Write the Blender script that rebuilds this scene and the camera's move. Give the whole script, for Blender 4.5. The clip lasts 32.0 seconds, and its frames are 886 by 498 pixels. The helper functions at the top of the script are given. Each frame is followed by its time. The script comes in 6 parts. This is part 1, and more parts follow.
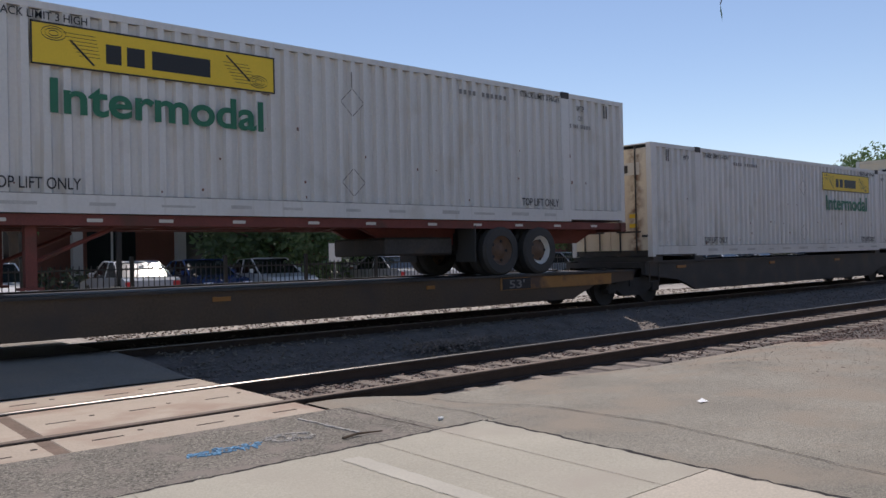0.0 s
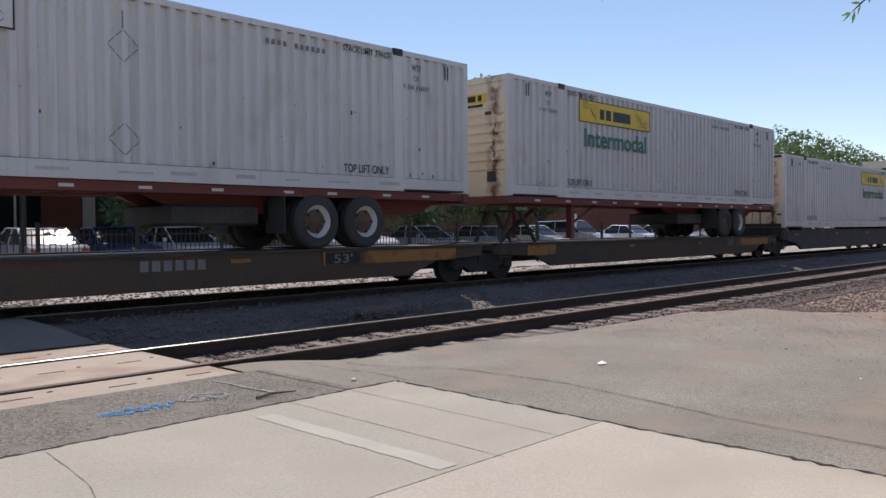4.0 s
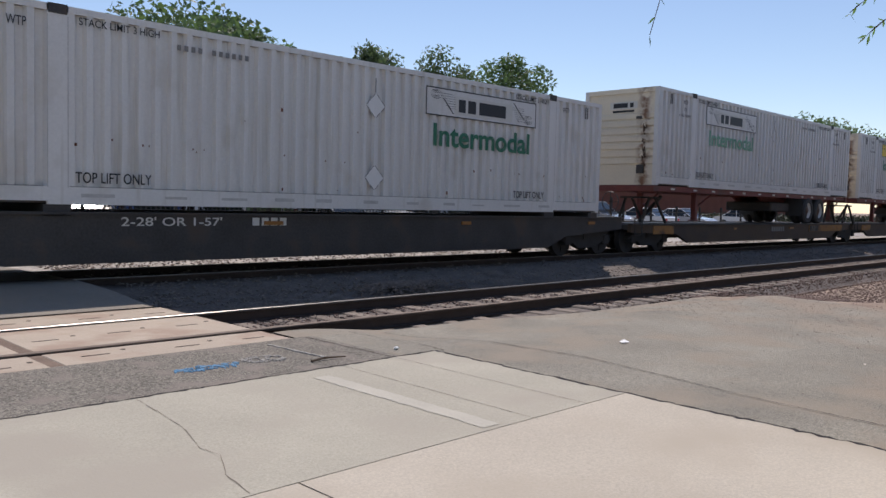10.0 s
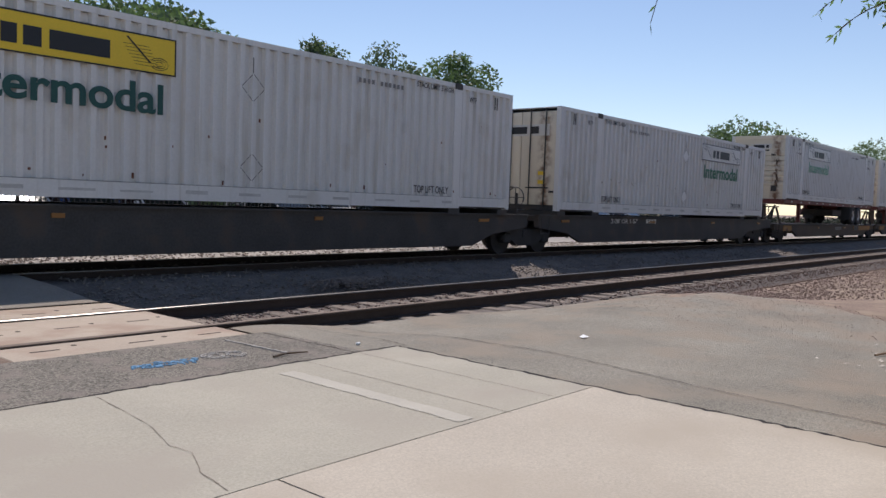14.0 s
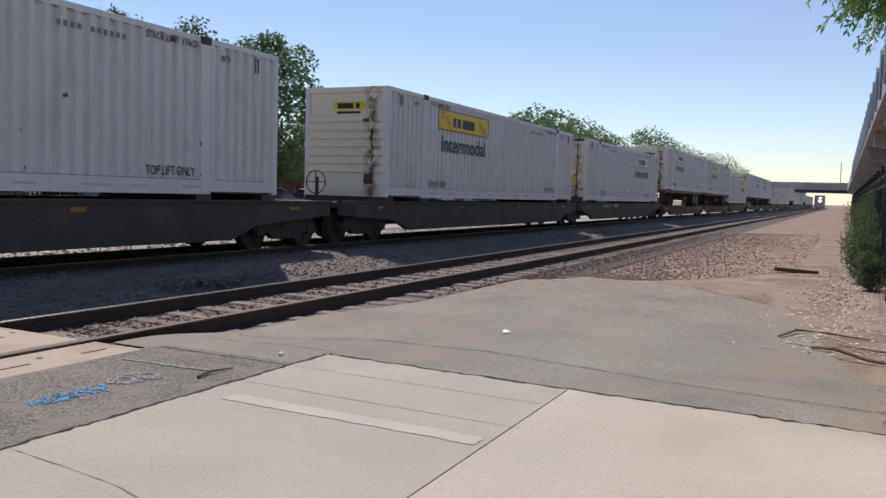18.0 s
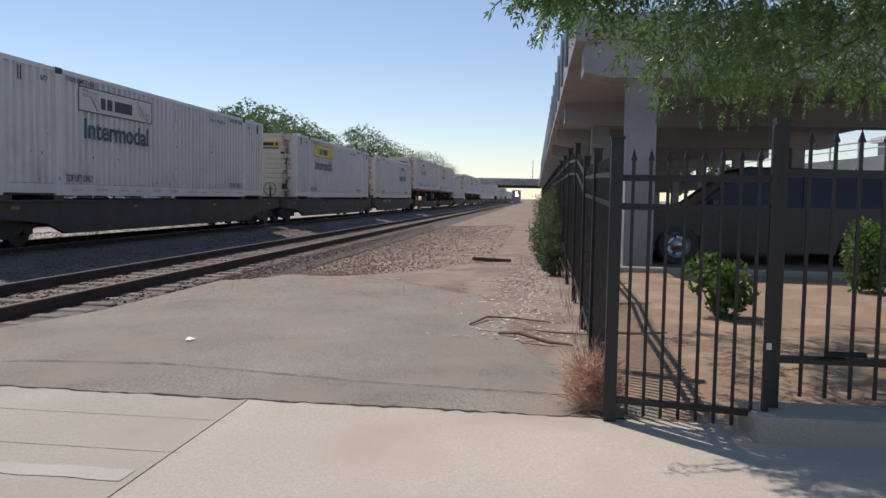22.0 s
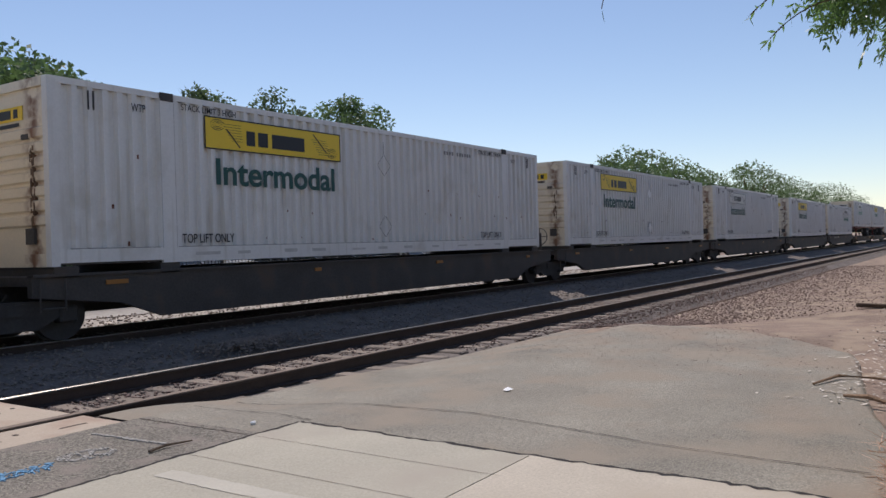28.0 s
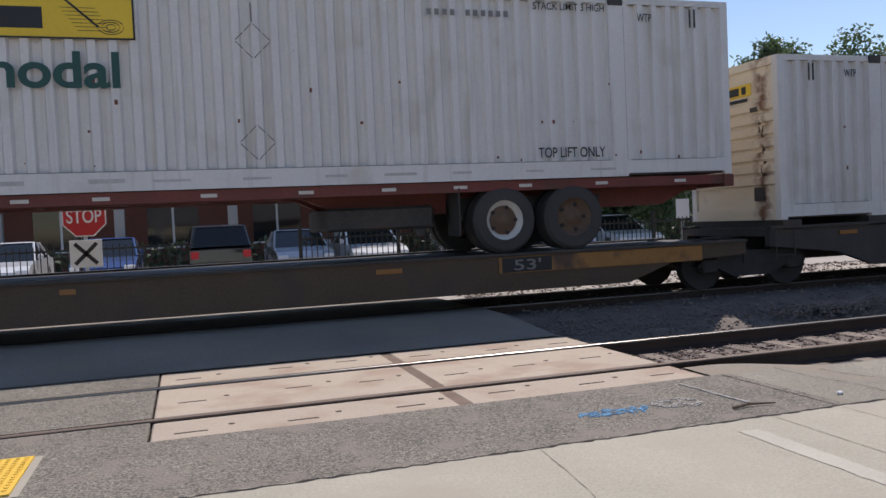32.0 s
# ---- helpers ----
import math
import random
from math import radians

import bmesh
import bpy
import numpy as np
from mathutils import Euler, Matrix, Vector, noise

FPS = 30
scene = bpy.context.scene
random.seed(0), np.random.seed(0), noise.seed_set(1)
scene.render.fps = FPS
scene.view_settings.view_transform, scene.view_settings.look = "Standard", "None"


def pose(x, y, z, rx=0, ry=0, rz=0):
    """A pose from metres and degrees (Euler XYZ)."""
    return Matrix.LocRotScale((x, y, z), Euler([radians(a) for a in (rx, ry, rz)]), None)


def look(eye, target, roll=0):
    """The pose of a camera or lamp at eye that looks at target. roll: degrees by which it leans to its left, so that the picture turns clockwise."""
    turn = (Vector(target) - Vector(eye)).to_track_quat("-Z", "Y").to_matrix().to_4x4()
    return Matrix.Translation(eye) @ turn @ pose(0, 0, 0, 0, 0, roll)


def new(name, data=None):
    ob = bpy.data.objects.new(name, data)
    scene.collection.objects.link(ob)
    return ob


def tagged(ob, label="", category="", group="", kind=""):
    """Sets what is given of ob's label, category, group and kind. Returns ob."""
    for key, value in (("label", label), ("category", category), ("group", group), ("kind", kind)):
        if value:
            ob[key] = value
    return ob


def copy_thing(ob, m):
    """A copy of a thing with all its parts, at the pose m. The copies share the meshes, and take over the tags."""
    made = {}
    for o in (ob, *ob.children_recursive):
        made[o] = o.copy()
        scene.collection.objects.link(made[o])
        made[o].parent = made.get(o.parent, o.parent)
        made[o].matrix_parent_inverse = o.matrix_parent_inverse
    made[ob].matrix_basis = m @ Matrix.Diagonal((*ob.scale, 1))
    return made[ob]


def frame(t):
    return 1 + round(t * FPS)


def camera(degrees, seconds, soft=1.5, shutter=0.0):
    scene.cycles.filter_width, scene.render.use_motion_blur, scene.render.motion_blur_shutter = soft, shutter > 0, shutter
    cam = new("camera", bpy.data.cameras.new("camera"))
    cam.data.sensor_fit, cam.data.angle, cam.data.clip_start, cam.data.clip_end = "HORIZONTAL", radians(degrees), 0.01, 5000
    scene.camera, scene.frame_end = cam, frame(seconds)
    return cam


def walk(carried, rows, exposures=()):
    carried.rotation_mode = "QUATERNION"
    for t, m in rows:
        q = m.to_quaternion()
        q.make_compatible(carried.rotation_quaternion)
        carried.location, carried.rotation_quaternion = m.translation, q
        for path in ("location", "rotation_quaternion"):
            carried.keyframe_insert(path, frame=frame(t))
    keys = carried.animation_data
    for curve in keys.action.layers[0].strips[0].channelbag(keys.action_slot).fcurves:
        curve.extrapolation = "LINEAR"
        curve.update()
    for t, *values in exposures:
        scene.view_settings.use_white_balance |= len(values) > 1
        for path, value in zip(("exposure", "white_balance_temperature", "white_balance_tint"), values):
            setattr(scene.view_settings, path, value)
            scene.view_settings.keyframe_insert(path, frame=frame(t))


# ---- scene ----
cam = camera(57.5, 32.0)
PATH = [
    (0, (-4.201, -7.494, 1.491), (-2.893, -5.981, 1.505), -1.2),
    (0.5, (-4.101, -7.58, 1.464), (-2.827, -6.039, 1.494), -1.8),
    (1, (-4.089, -7.586, 1.453), (-2.817, -6.042, 1.47), -1.8),
    (1.5, (-4.192, -7.576, 1.471), (-2.993, -5.975, 1.489), -1.8),
    (2, (-4.406, -7.561, 1.532), (-3.482, -5.788, 1.53), -1.2),
    (2.5, (-4.382, -7.503, 1.457), (-3.407, -5.757, 1.456), -0.5),
    (3, (-4.35, -7.368, 1.424), (-3.078, -5.824, 1.427), -0.2),
    (3.5, (-4.239, -7.564, 1.422), (-2.845, -6.13, 1.398), -0.3),
    (5.5, (-4.905, -7.838, 1.504), (-3.363, -6.568, 1.409), -0.7),
    (6, (-4.971, -7.963, 1.538), (-3.506, -6.604, 1.453), -0.2),
    (6.5, (-4.947, -7.99, 1.533), (-3.518, -6.595, 1.438), 1.1),
    (7, (-4.94, -7.981, 1.538), (-3.534, -6.562, 1.433), 2.0),
    (7.5, (-4.923, -8.045, 1.509), (-3.548, -6.597, 1.406), 2.5),
    (8, (-4.892, -8.004, 1.498), (-3.515, -6.558, 1.382), 2.8),
    (8.5, (-4.886, -7.963, 1.496), (-3.458, -6.568, 1.369), 3.0),
    (9, (-4.902, -7.914, 1.513), (-3.424, -6.572, 1.386), 3.3),
    (9.5, (-4.909, -7.975, 1.496), (-3.42, -6.645, 1.38), 2.9),
    (10, (-4.942, -7.992, 1.511), (-3.523, -6.587, 1.395), 1.5),
    (10.5, (-4.956, -8.009, 1.515), (-3.559, -6.582, 1.401), 1.5),
    (11, (-4.97, -8.025, 1.517), (-3.59, -6.582, 1.395), 1.9),
    (11.5, (-4.891, -7.905, 1.494), (-3.387, -6.592, 1.379), 2.4),
    (12, (-4.856, -7.863, 1.5), (-3.349, -6.551, 1.41), 2.3),
    (12.5, (-4.905, -7.886, 1.498), (-3.39, -6.582, 1.427), 1.8),
    (13, (-4.977, -7.803, 1.445), (-3.453, -6.509, 1.377), 2.0),
    (13.5, (-5.026, -7.855, 1.449), (-3.526, -6.537, 1.335), 2.1),
    (15.5, (-5.079, -7.177, 1.484), (-3.476, -5.985, 1.39), 1.6),
    (16, (-5.17, -7.034, 1.478), (-3.591, -5.816, 1.331), 1.9),
    (16.5, (-5.207, -6.801, 1.496), (-3.642, -5.565, 1.351), 0.3),
    (17, (-5.256, -6.6, 1.48), (-3.547, -5.569, 1.349), 0.8),
    (17.5, (-5.292, -6.447, 1.476), (-3.507, -5.558, 1.326), 1.5),
    (18, (-5.215, -6.336, 1.481), (-3.424, -5.456, 1.343), 1.7),
    (18.5, (-5.185, -6.243, 1.469), (-3.373, -5.407, 1.334), 1.9),
    (19, (-5.173, -6.12, 1.463), (-3.301, -5.427, 1.333), 2.4),
    (19.5, (-5.229, -6.086, 1.475), (-3.317, -5.51, 1.351), 2.5),
    (20, (-5.193, -6.101, 1.487), (-3.259, -5.605, 1.369), 2.0),
    (20.5, (-5.1, -6.166, 1.489), (-3.143, -5.774, 1.369), 1.8),
    (21, (-4.952, -6.29, 1.481), (-2.984, -5.952, 1.358), 1.8),
    (21.5, (-4.813, -6.412, 1.449), (-2.836, -6.13, 1.332), 1.2),
    (22, (-4.652, -6.483, 1.438), (-2.669, -6.259, 1.31), 1.0),
    (22.5, (-4.478, -6.59, 1.47), (-2.49, -6.375, 1.486), 0.9),
    (23, (-4.453, -6.818, 1.497), (-2.491, -6.428, 1.534), 1.0),
    (23.5, (-4.406, -6.935, 1.508), (-2.482, -6.389, 1.551), 0.8),
    (24, (-4.162, -6.992, 1.531), (-2.247, -6.434, 1.667), 0.8),
    (24.5, (-4.162, -7.057, 1.54), (-2.306, -6.331, 1.71), 0.1),
    (25, (-4.182, -7.136, 1.517), (-2.367, -6.302, 1.622), -0.7),
    (25.5, (-4.253, -7.174, 1.502), (-2.504, -6.206, 1.564), -0.7),
    (26, (-4.299, -7.176, 1.519), (-2.587, -6.143, 1.559), -0.9),
    (26.5, (-4.325, -7.196, 1.517), (-2.624, -6.145, 1.528), -1.1),
    (28.5, (-4.338, -7.183, 1.509), (-2.677, -6.069, 1.497), -1.7),
    (29, (-4.338, -7.198, 1.526), (-2.695, -6.057, 1.516), -1.2),
    (29.5, (-4.445, -7.256, 1.554), (-3.014, -5.86, 1.509), -0.4),
    (30, (-4.507, -7.166, 1.506), (-3.093, -5.752, 1.471), -1.0),
    (30.5, (-4.496, -7.219, 1.564), (-3.339, -5.588, 1.514), -2.8),
    (31, (-4.402, -7.229, 1.499), (-3.428, -5.484, 1.439), -2.3),
    (31.5, (-4.384, -7.205, 1.549), (-3.455, -5.436, 1.466), -2.3),
    (32, (-4.563, -7.304, 1.593), (-3.96, -5.398, 1.522), -2.6),
]
walk(cam, [(t, look(eye, target, roll)) for t, eye, target, roll in PATH],
     [(t, stops, 6600, 17) for t, stops in ((0, 0.06), (2, 0.17), (3, 0.28), (3.5, 0.26), (5.5, 0.13), (12, 0.14), (17, 0.1), (18, 0.14), (20, 0.12), (21, 0.08), (22, 0.08), (23, 0.18), (24, 0.28), (26, 0.22), (29, 0.02), (30, 0.02), (31, 0.12), (32, 0.24))])

# ---- light ----
SUN_DIR = Vector((-0.43, -0.42, -1.0)).normalized()
world = bpy.data.worlds.new("sky")
scene.world = world
world.use_nodes = True
wn = world.node_tree
sky = wn.nodes.new("ShaderNodeTexSky")
sky.sky_type, sky.sun_disc = "NISHITA", False
sky.sun_elevation = math.asin(-SUN_DIR.z)
sky.sun_rotation = math.atan2(-SUN_DIR.x, -SUN_DIR.y)
sky.air_density, sky.dust_density, sky.ozone_density = 0.95, 0.05, 1.3
wn.nodes["Background"].inputs["Strength"].default_value = 0.112
wn.links.new(sky.outputs[0], wn.nodes["Background"].inputs["Color"])
sun = new("sun", bpy.data.lights.new("sun", "SUN"))
sun.data.energy, sun.data.angle, sun.data.color = 3.3, radians(0.53), (1.0, 0.95, 0.88)
sun.matrix_world = look((0, 0, 40), Vector((0, 0, 40)) + SUN_DIR)


# ---- materials ----
def shade(name, base, rough=0.7, metal=0.0, spread=0.15, coarse=0.8, fine=40.0, bump=0.15, grit=0.5, second=None, amount=0.0,
          patch=1.5, vary=0.0, streak=None, speckle=None):
    """A surface: base colour, broken by a coarse and a fine noise; second: a colour of stains, over that share of it."""
    m = bpy.data.materials.new(name)
    m.use_nodes = True
    t = m.node_tree
    n, l = t.nodes, t.links
    b = n["Principled BSDF"]
    b.inputs["Roughness"].default_value, b.inputs["Metallic"].default_value = rough, metal
    co = n.new("ShaderNodeTexCoord")

    def noise_at(scale, detail=4.0, stretch=None):
        tex = n.new("ShaderNodeTexNoise")
        tex.inputs["Scale"].default_value, tex.inputs["Detail"].default_value = scale, detail
        if stretch:
            mp = n.new("ShaderNodeMapping")
            mp.inputs["Scale"].default_value = stretch
            l.new(co.outputs["Object"], mp.inputs["Vector"])
            l.new(mp.outputs[0], tex.inputs["Vector"])
        else:
            l.new(co.outputs["Object"], tex.inputs["Vector"])
        return tex

    big, small = noise_at(coarse), noise_at(fine, 3.0)
    mixn = n.new("ShaderNodeMix")
    mixn.inputs[0].default_value = grit
    l.new(big.outputs["Fac"], mixn.inputs[2]), l.new(small.outputs["Fac"], mixn.inputs[3])
    ramp = n.new("ShaderNodeMapRange")
    ramp.inputs[1].default_value, ramp.inputs[2].default_value = 0.3, 0.7
    ramp.inputs[3].default_value, ramp.inputs[4].default_value = 1 - spread, 1 + spread
    l.new(mixn.outputs[0], ramp.inputs[0])
    col = n.new("ShaderNodeMix")
    col.data_type, col.blend_type = "RGBA", "MULTIPLY"
    col.inputs[0].default_value = 1.0
    col.inputs[6].default_value = (*base, 1)
    l.new(ramp.outputs[0], col.inputs[7])
    out = col.outputs[2]
    if speckle:
        vo, mr, mul = n.new("ShaderNodeTexVoronoi"), n.new("ShaderNodeMapRange"), n.new("ShaderNodeMix")
        vo.inputs["Scale"].default_value = speckle[0]
        bw = n.new("ShaderNodeSeparateColor")
        l.new(co.outputs["Object"], vo.inputs["Vector"]), l.new(vo.outputs["Color"], bw.inputs[0])
        mr.inputs[3].default_value, mr.inputs[4].default_value = 1 - speckle[1], 1 + speckle[1]
        mul.data_type, mul.blend_type, mul.inputs[0].default_value = "RGBA", "MULTIPLY", 1.0
        l.new(bw.outputs[0], mr.inputs[0]), l.new(out, mul.inputs[6]), l.new(mr.outputs[0], mul.inputs[7])
        out = mul.outputs[2]
    if vary:
        info, mr, mul = n.new("ShaderNodeObjectInfo"), n.new("ShaderNodeMapRange"), n.new("ShaderNodeMix")
        mr.inputs[3].default_value, mr.inputs[4].default_value = 1 - vary, 1 + vary
        mul.data_type, mul.blend_type, mul.inputs[0].default_value = "RGBA", "MULTIPLY", 1.0
        l.new(info.outputs["Random"], mr.inputs[0]), l.new(out, mul.inputs[6]), l.new(mr.outputs[0], mul.inputs[7])
        out = mul.outputs[2]
    for tint, share, tex in ((second, amount, lambda: noise_at(patch, 6.0)), (streak, 0.35, lambda: noise_at(1.0, 5.0, (7.0, 7.0, 0.35)))):
        if tint:
            st, mr, mx = tex(), n.new("ShaderNodeMapRange"), n.new("ShaderNodeMix")
            mr.inputs[1].default_value, mr.inputs[2].default_value = 0.72 - share * 0.5, 0.86 - share * 0.5
            mx.data_type = "RGBA"
            mx.inputs[7].default_value = (*tint, 1)
            l.new(st.outputs["Fac"], mr.inputs[0]), l.new(mr.outputs[0], mx.inputs[0]), l.new(out, mx.inputs[6])
            out = mx.outputs[2]
    l.new(out, b.inputs["Base Color"])
    if bump:
        bp = n.new("ShaderNodeBump")
        bp.inputs["Strength"].default_value, bp.inputs["Distance"].default_value = bump, 0.02
        l.new(small.outputs["Fac"], bp.inputs["Height"]), l.new(bp.outputs[0], b.inputs["Normal"])
    return m


M = {
    "dirt": shade("dirt", (0.25, 0.18, 0.135), 0.95, spread=0.35, coarse=0.5, fine=25, bump=0.6, second=(0.33, 0.25, 0.18), amount=0.5),
    "soil": shade("soil", (0.285, 0.195, 0.125), 0.95, spread=0.3, coarse=1.2, fine=30, bump=0.5, second=(0.38, 0.27, 0.17), amount=0.4),
    "asphalt": shade("asphalt", (0.266, 0.236, 0.195), 0.92, grit=0.55, spread=0.4, coarse=0.45, fine=75, bump=0.5, second=(0.29, 0.243, 0.19), amount=0.45, patch=0.7, speckle=(85, 0.17)),
    "asphalt_lot": shade("asphalt_lot", (0.256, 0.234, 0.188), 0.92, grit=0.5, spread=0.42, coarse=0.6, fine=75, bump=0.6, second=(0.295, 0.25, 0.192), amount=0.45, patch=0.9, speckle=(95, 0.27)),
    "asphalt_old": shade("asphalt_old", (0.202, 0.182, 0.148), 0.92, grit=0.6, spread=0.35, coarse=0.8, fine=60, bump=0.8, second=(0.245, 0.21, 0.175), amount=0.4, patch=3, speckle=(72, 0.55)),
    "far_pavement": shade("far_pavement", (0.36, 0.33, 0.29), 0.9, spread=0.3, coarse=0.3, fine=8, bump=0.1),
    "gap": shade("dark_gap", (0.028, 0.023, 0.02), 0.95, spread=0.3),
    "grime": shade("joint_grime", (0.19, 0.135, 0.10), 0.95, spread=0.3, coarse=5),
    "concrete": shade("concrete", (0.41, 0.378, 0.298), 0.85, spread=0.2, speckle=(160, 0.06), coarse=0.7, fine=60, bump=0.15, second=(0.385, 0.345, 0.275), amount=0.45, patch=0.8),
    "concrete_new": shade("concrete_new", (0.495, 0.437, 0.347), 0.85, spread=0.2, speckle=(160, 0.06), coarse=0.5, fine=60, bump=0.15, second=(0.44, 0.38, 0.295), amount=0.45, patch=0.6),
    "paint_worn": shade("paint_worn", (0.458, 0.427, 0.35), 0.8, spread=0.12, coarse=2, fine=60, bump=0.1),
    "panel": shade("panel", (0.445, 0.368, 0.285), 0.85, spread=0.14, coarse=1.0, fine=50, bump=0.2, second=(0.38, 0.28, 0.21), amount=0.45, patch=1.2, vary=0.06),
    "joint": shade("joint", (0.06, 0.046, 0.036), 0.95, spread=0.3),
    "ballast": shade("ballast", (0.16, 0.134, 0.115), 0.95, spread=0.45, coarse=2.0, fine=22, bump=1.0),
    "stone": shade("stone", (0.21, 0.165, 0.135), 0.9, spread=0.35, coarse=6, fine=30, bump=0.3),
    # lit copy of the ballast: sunlight put into a paler colour
    "ballast_sunlit": shade("ballast_sunlit", (0.36, 0.32, 0.275), 0.95, spread=0.4, coarse=2.0, fine=16, bump=0.8, speckle=(18, 0.35)),
    # stone colour tuned to carry the train's shade between the tracks
    "stone_shade": shade("stone_shade", (0.215, 0.182, 0.155), 0.85, spread=0.45, coarse=4, fine=30, bump=0.3),
    "stone_red": shade("stone_red", (0.19, 0.13, 0.107), 0.9, spread=0.4, coarse=5, fine=30, bump=0.3),
    "tie": shade("tie", (0.22, 0.18, 0.145), 0.9, spread=0.25, coarse=2, fine=40, bump=0.3, vary=0.15),
    "rail": shade("rail", (0.055, 0.036, 0.028), 0.7, metal=0.2, spread=0.3, coarse=3, fine=40, bump=0.2),
    "rail_head": shade("rail_head", (0.22, 0.205, 0.19), 0.36, metal=1.0, spread=0.08, coarse=2, fine=30, bump=0.03),
    "rail_dull": shade("rail_dull", (0.17, 0.125, 0.095), 0.7, metal=0.2, spread=0.25, coarse=3, fine=40, bump=0.08),
    "hairline": shade("hairline", (0.20, 0.165, 0.13), 0.95, spread=0.2),
    "stencil": shade("stencil_grey", (0.22, 0.21, 0.20), 0.7, spread=0.2, bump=0.02),
    "white": shade("container_white", (0.69, 0.675, 0.65), 0.5, spread=0.07, coarse=0.6, fine=25, bump=0.03, second=(0.58, 0.55, 0.50), amount=0.3, patch=0.9, streak=(0.60, 0.575, 0.53), vary=0.05),
    "white_end": shade("container_end", (0.74, 0.66, 0.52), 0.55, spread=0.08, coarse=0.8, fine=25, bump=0.05, second=(0.40, 0.26, 0.16), amount=0.08, patch=1.6, vary=0.05),
    "placard": shade("placard_white", (0.76, 0.75, 0.73), 0.5, spread=0.06, bump=0.02),
    "scuff": shade("scuff_grey", (0.50, 0.485, 0.46), 0.6, spread=0.2, coarse=5, bump=0.02),
    "yellow": shade("sign_yellow", (0.80, 0.55, 0.035), 0.5, spread=0.06, coarse=1, fine=30, bump=0.02),
    "black": shade("black_paint", (0.018, 0.018, 0.02), 0.5, spread=0.15, bump=0.03),
    "green": shade("sign_green", (0.02, 0.155, 0.085), 0.5, spread=0.1, coarse=2, bump=0.02),
    "green_dark": shade("sign_green_dark", (0.012, 0.075, 0.065), 0.5, spread=0.1, coarse=2, bump=0.02),
    "green_pale": shade("sign_green_faded", (0.16, 0.36, 0.24), 0.55, spread=0.25, coarse=3, bump=0.02),
    "sign_pale": shade("sign_faded", (0.62, 0.60, 0.55), 0.5, spread=0.06, bump=0.02),
    "rust": shade("rust", (0.16, 0.055, 0.025), 0.85, spread=0.4, coarse=6, bump=0.2),
    "steel": shade("dark_steel", (0.052, 0.047, 0.044), 0.65, spread=0.4, coarse=1.5, fine=25, bump=0.1, second=(0.075, 0.055, 0.042), amount=0.35),
    "truck_black": shade("truck_black", (0.04, 0.037, 0.036), 0.75, spread=0.3, coarse=3, fine=25, bump=0.15),
    "car_brown": shade("flatcar_brown", (0.095, 0.062, 0.038), 0.7, spread=0.3, coarse=0.8, fine=25, bump=0.08, second=(0.07, 0.05, 0.038), amount=0.45, patch=0.8),
    "car_orange": shade("flatcar_orange", (0.36, 0.17, 0.045), 0.65, spread=0.25, coarse=1.5, bump=0.05, second=(0.10, 0.06, 0.04), amount=0.45),
    "reflector": shade("reflector_orange", (0.30, 0.13, 0.03), 0.4, spread=0.08, bump=0.0),
    "chassis_red": shade("chassis_red", (0.17, 0.042, 0.033), 0.6, spread=0.3, coarse=2, bump=0.08, second=(0.11, 0.045, 0.032), amount=0.35),
    "tyre": shade("tyre", (0.055, 0.053, 0.051), 0.85, spread=0.2, bump=0.1),
    "rim": shade("rim_white", (0.62, 0.60, 0.56), 0.5, spread=0.15, coarse=4, bump=0.05),
    "rim_rust": shade("rim_rust", (0.13, 0.08, 0.052), 0.7, spread=0.3, coarse=4, bump=0.1),
    "alloy": shade("alloy", (0.45, 0.46, 0.48), 0.3, metal=1.0, spread=0.08, bump=0.0),
    "iron": shade("black_iron", (0.013, 0.013, 0.013), 0.45, spread=0.2, coarse=3, bump=0.05),
    "galv": shade("galvanized", (0.45, 0.46, 0.48), 0.4, metal=0.9, spread=0.1, bump=0.02),
    "bark": shade("bark", (0.11, 0.075, 0.05), 0.95, spread=0.35, coarse=4, fine=25, bump=0.8),
    "leaf": shade("leaf", (0.12, 0.19, 0.085), 0.34, spread=0.5, coarse=1.6, fine=9, bump=0.0),
    "leaf_far": shade("leaf_far", (0.105, 0.155, 0.075), 0.6, spread=0.55, coarse=0.7, fine=5, bump=0.0),
    "leaf_dark": shade("leaf_dark", (0.04, 0.06, 0.03), 0.6, spread=0.5, coarse=0.8, fine=6, bump=0.0),
    "leaf_grey": shade("leaf_grey", (0.095, 0.13, 0.075), 0.6, spread=0.45, coarse=0.8, fine=6, bump=0.0),
    "shrub": shade("shrub", (0.10, 0.17, 0.045), 0.5, spread=0.45, coarse=4, fine=12, bump=0.0),
    "sage": shade("sage", (0.095, 0.125, 0.07), 0.7, spread=0.4, coarse=3, fine=15, bump=0.0),
    "dry": shade("dry_grass", (0.66, 0.44, 0.31), 0.9, spread=0.4, coarse=5, fine=20, bump=0.0),
    "dead_leaf": shade("dead_leaf", (0.60, 0.54, 0.46), 0.9, spread=0.5, coarse=9, fine=40, bump=0.0),
    "wood": shade("dry_wood", (0.27, 0.17, 0.10), 0.9, spread=0.3, coarse=6, bump=0.3),
    "viaduct": shade("viaduct_concrete", (0.38, 0.385, 0.39), 0.85, spread=0.15, coarse=0.4, fine=30, bump=0.1, second=(0.30, 0.30, 0.30), amount=0.4, patch=0.5),
    "tactile": shade("tactile_yellow", (0.78, 0.50, 0.07), 0.6, spread=0.12, coarse=3, bump=0.05),
    "blue_paint": shade("blue_paint", (0.13, 0.30, 0.46), 0.8, spread=0.3, coarse=8, bump=0.2),
